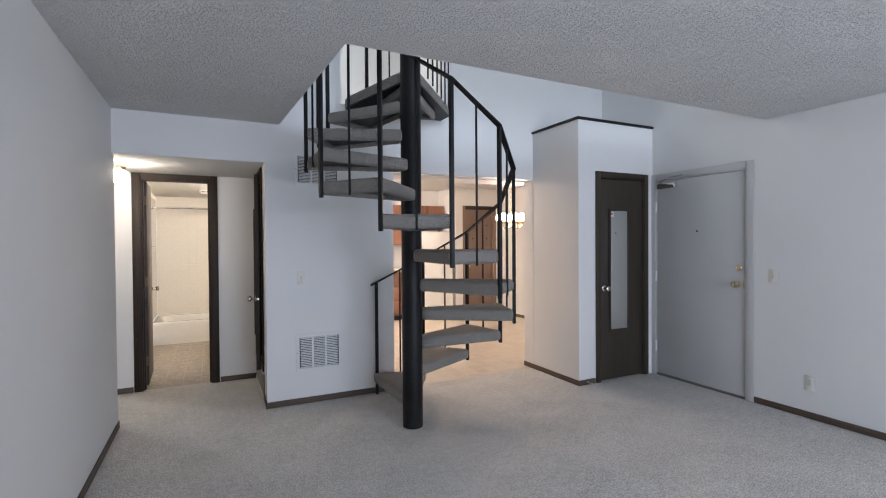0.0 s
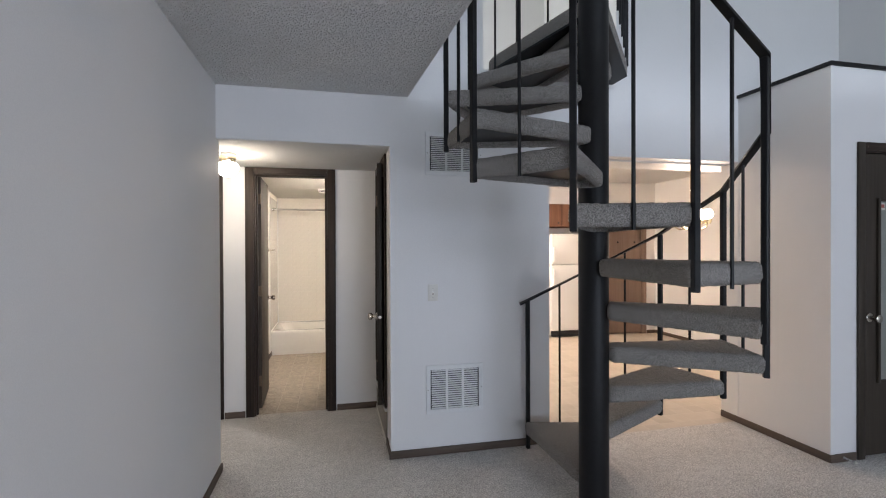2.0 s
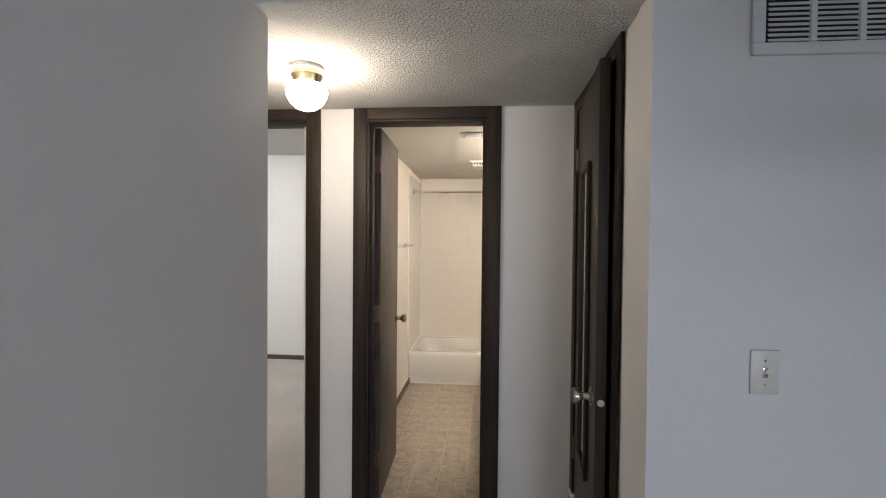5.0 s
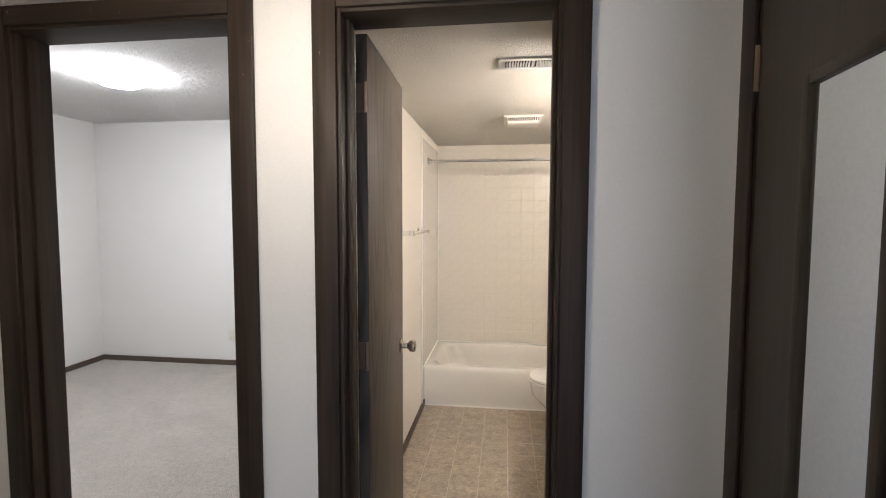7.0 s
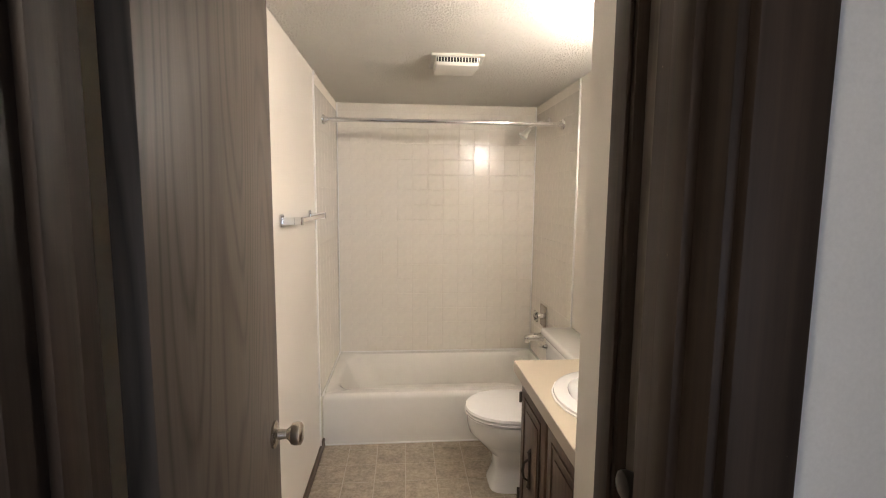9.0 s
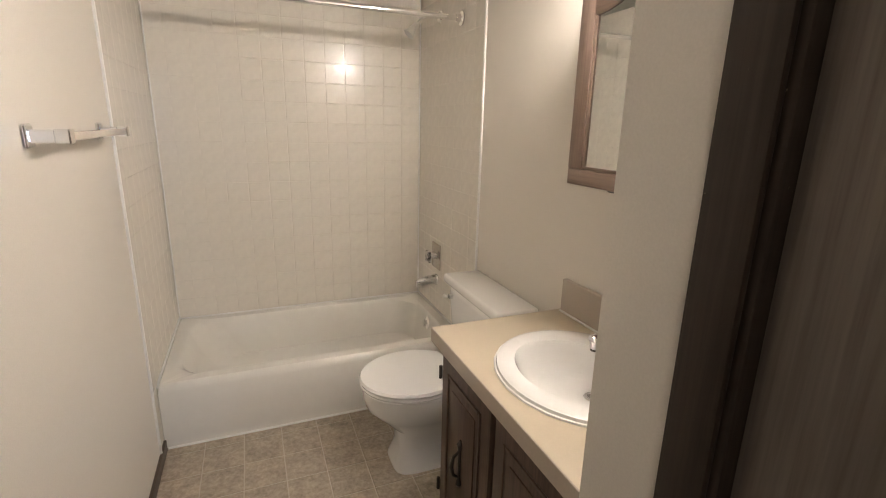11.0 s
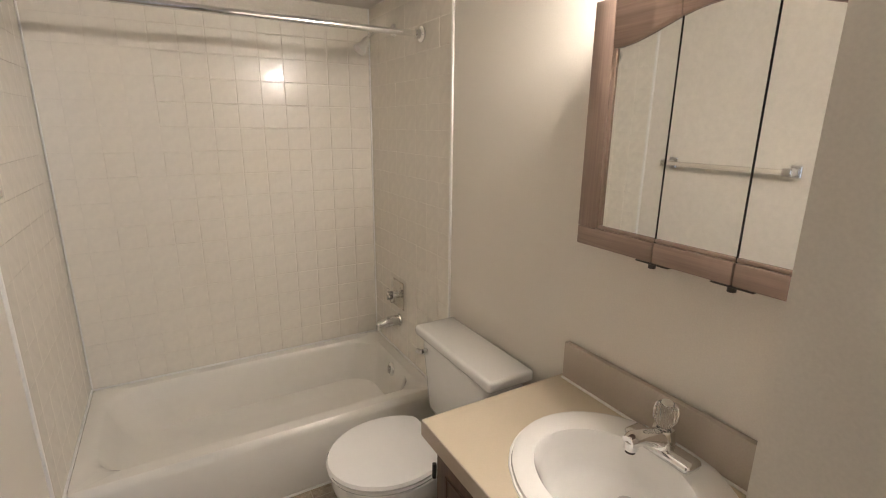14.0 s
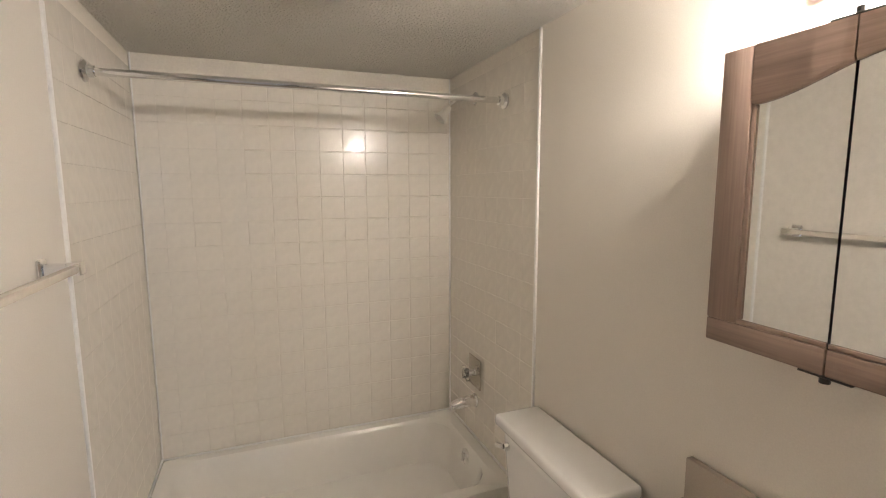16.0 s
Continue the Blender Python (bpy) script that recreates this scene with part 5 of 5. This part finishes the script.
for y in (-0.17, 0.0, 0.17):
    part("socket", tube(bmesh.new(), [(-0.022, y, 0), (-0.04, y, 0), (-0.062, y, 0)], [0.022, 0.018, 0.021], 16), M_CHROME, vl)
    part("bulb", lathe(bmesh.new(), [(0.003, 0.0), (0.014, 0.002), (0.022, 0.014), (0.034, 0.03), (0.038, 0.048), (0.034, 0.066), (0.020, 0.08), (0.003, 0.085)], 20, Matrix.Translation((-0.0622, y, 0)) @ Vector((-1, 0, 0)).to_track_quat("Z", "Y").to_matrix().to_4x4()), M_BULB, vl, "lit globe bulb")

# exhaust fan and supply register in the bathroom ceiling
fan = thing("exhaust_fan", pose(0.262, 8.555, ZB), "cream plastic ceiling exhaust fan cover", "exhaust fan")
bm = bmesh.new()
v = bx(bm, -0.125, -0.125, -0.012, 0.125, 0.125, -0.0005)
part("flange", bevel(bm, 0.003, 1), M_PLATE, fan)
bm = bmesh.new()
v = bx(bm, -0.105, -0.105, -0.046, 0.105, 0.105, -0.0122)
for k in v[:4]:
    k.co.y = k.co.y * 0.92 + 0.006
    k.co.x *= 0.94
part("cover", bevel(bm, 0.004, 2), M_PLATE, fan)
# slot shade as a near-black sheet on the cover's side
part("slot_back", box(-0.098, -0.1085, -0.034, 0.098, -0.1055, -0.0135), M_DARK, fan, "near-black sheet for the shade in the grille slot")
for i in range(14):
    x = -0.091 + 0.182 * i / 13
    part("slat", box(x - 0.0022, -0.1125, -0.034, x + 0.0022, -0.1086, -0.0135), M_PLATE, fan)

reg = thing("ceiling_register", pose(0.262, 7.41, ZB), "white slatted supply register in the ceiling", "ceiling register")
# near-black sheet for the shade above the register's slats
part("slot_back", box(-0.118, -0.045, -0.004, 0.118, 0.045, -0.001), M_DARK, reg)
bm = bmesh.new()
for a in ((-0.145, -0.072, 0.145, -0.045), (-0.145, 0.045, 0.145, 0.072), (-0.145, -0.045, -0.118, 0.045), (0.118, -0.045, 0.145, 0.045)):
    bx(bm, a[0], a[1], -0.008, a[2], a[3], -0.0005)
bx(bm, -0.006, -0.045, -0.0075, 0.006, 0.045, -0.0005)
part("frame", bevel(bm, 0.0015, 1), M_VENT, reg)
for i in range(20):
    if i in (9, 10):
        continue
    x = -0.11 + 0.22 * i / 19
    bm = bmesh.new()
    bx(bm, -0.001, -0.044, -0.006, 0.001, 0.044, 0.006, pose(x, 0, -0.009, 0, 35 if i < 10 else -35, 0))
    part("slat", bm, M_VENT, reg)

# windows out of view that light the rooms; the loft's side one is added
ROOM = Matrix()
for nm, x0, x1, z0, z1, y in (("window_1", 0.85, 3.85, 0.35, 2.3, YB - 0.09), ("window_2", 0.6, 3.8, 3.25, 4.55, YB - 0.09), ("unseen_loft_window", 0.0, 1.8, 3.0, 4.5, 0.0)):
    place = pose(x0, y, z0) if nm != "unseen_loft_window" else pose(XL - 0.06, 8.1, z0, 0, 0, -90)
    w = thing(nm, place, "white framed daylight window out of view", "window", kind="structure")
    W, H = x1 - x0, z1 - z0
    bm = bmesh.new()
    for a in ((0, 0, W, 0.05), (0, H - 0.05, W, H), (0, 0.05, 0.05, H - 0.05), (W - 0.05, 0.05, W, H - 0.05), (W / 2 - 0.025, 0.05, W / 2 + 0.025, H - 0.05)):
        bx(bm, a[0] + 0.001, -0.02, a[1] + 0.001, a[2] - 0.001, 0.02, a[3] - 0.001)
    part("window_frame", bm, M_VENT, w)
    for a, b in ((0.05, W / 2 - 0.025), (W / 2 + 0.025, W - 0.05)):
        g = part("pane", box(a, -0.003, 0.05, b, 0.003, H - 0.05), M_GLASS, w)
        g.visible_shadow = False

# ---- bathroom tiles and floor pieces ----
ROOM = BATH


def piece_mesh(name, w, h, t, b, material, up):
    """A small tile with eased edges; up: the axis it faces."""
    bm = bmesh.new()
    a = [bm.verts.new((sx * w / 2, sy * h / 2, 0)) for sx, sy in ((-1, -1), (1, -1), (1, 1), (-1, 1))]
    c = [bm.verts.new((sx * w / 2, sy * h / 2, t - b)) for sx, sy in ((-1, -1), (1, -1), (1, 1), (-1, 1))]
    e = [bm.verts.new((sx * (w / 2 - b * 1.3), sy * (h / 2 - b * 1.3), t)) for sx, sy in ((-1, -1), (1, -1), (1, 1), (-1, 1))]
    skin(bm, [a, c, e])
    bmesh.ops.transform(bm, matrix=Vector(up).to_track_quat("Z", "Y").to_matrix().to_4x4(), verts=bm.verts[:])
    return mesh_of(name, bm, material, 0)


PITCH = 0.1095


def tiled_wall(name, axis, a, a2, u0, u1, up, label, worn):
    """Backing of grout with square tiles set on it, from the tub's rim to above the rod."""
    bm = slab(axis, a, a2, (u0, u1), (0.0, ZB), [])
    wall = structure(name, bm, M_GROUT, label, "wall")
    face = a if (Vector(up).x + Vector(up).y) < 0 else a2
    cols = max(1, round((u1 - u0) / PITCH))
    cw = (u1 - u0) / cols
    data = piece_mesh("tile", cw - 0.0026, PITCH - 0.0026, 0.0062, 0.0016, M_TILE, up)
    sealed = piece_mesh("tile", cw - 0.0006, PITCH - 0.0006, 0.0062, 0.0006, M_TILE, up)
    z = 0.318 + PITCH / 2
    while z + PITCH / 2 < ZB + 0.03:
        for i in range(cols):
            u = u0 + (i + 0.5) * cw
            filled = worn(u, z) + random.uniform(-0.25, 0.25) > 0.5  # reglazed joints
            o = new("tile", sealed if filled else data)
            o.parent = wall
            tilt = pose(0, 0, 0, *(random.uniform(-0.2, 0.2) * (0.4 if filled else 1.0) for _ in range(3)))
            p = Vector((face, u, z)) if axis == "x" else Vector((u, face, z))
            o.matrix_basis = Matrix.Translation(p + Vector(up) * random.uniform(-0.0046, -0.0042)) @ tilt
        z += PITCH


tiled_wall("wall_bath_rear", "y", BY1 + 0.0, BY1 + 0.12, -0.60, BX1 + 0.1, (0, -1, 0), "cream glazed square tiles above the tub", lambda u, z: 0.42 + (0.0 - u) / 0.9)
tiled_wall("wall_tub_left", "x", -0.66, BX0, 8.80, BY1, (1, 0, 0), "cream glazed square tiles at the tub's foot", lambda u, z: 0.8)
tiled_wall("wall_tub_right", "x", BX1, BX1 + 0.1, 8.798, BY1, (-1, 0, 0), "cream glazed square tiles at the tub's tap end", lambda u, z: 0.2 + z * 0.45)
for nm, x, y in (("trim_caulk_left", BX0 + 0.004, 8.799), ("trim_caulk_right", BX1 - 0.004, 8.797)):
    structure(nm, box(x - 0.005, y - 0.006, 0.0, x + 0.005, y + 0.006, ZB - 0.001, 0.003), M_CAULK, "white caulk edging of the tiles", "trim")
for nm, x, y in (("trim_corner_left", BX0 + 0.007, BY1 - 0.007), ("trim_corner_right", BX1 - 0.007, BY1 - 0.007)):
    structure(nm, tube(bmesh.new(), [(x, y, 0.312), (x, y, ZB - 0.001)], 0.004, 6), M_CAULK, "white caulk line in the tiled corner", "trim")
structure("trim_tub_rim", tube(bmesh.new(), [(BX0 + 0.008, BY1 - 0.010, 0.316), (BX1 - 0.008, BY1 - 0.010, 0.316)], 0.005, 6), M_CAULK, "white caulk line above the tub", "trim")
for nm, x in (("trim_tub_side_left", BX0 + 0.004), ("trim_tub_side_right", BX1 - 0.004)):
    structure(nm, tube(bmesh.new(), [(x, 8.90, 0.30), (x, 8.93, 0.314), (x, BY1 - 0.008, 0.316)], 0.006, 6), M_CAULK, "white caulk line between tub and tiles", "trim")
structure("trim_tub_floor", tube(bmesh.new(), [(BX0 + 0.014, 8.896, 0.003), (BX1 - 0.014, 8.896, 0.003)], 0.005, 6), M_CAULK, "white caulk line at the tub's foot", "trim")

VP = 0.1625
vt = piece_mesh("vinyl_square", VP - 0.004, VP - 0.004, 0.0055, 0.001, M_VINYL, (0, 0, 1))
bath_floor = bpy.data.objects["floor_bath"]
x = 0.0205 - 3 * VP + VP / 2
while x < BX1 - 0.02:
    y = 8.84 - 14 * VP + VP / 2
    while y < 8.96:
        if x - VP / 2 > BX0 - VP * 0.6:
            o = new("vinyl_square", vt)
            o.parent = bath_floor
            o.matrix_basis = BATH @ pose(x, y, -0.006)
        y += VP
    x += VP
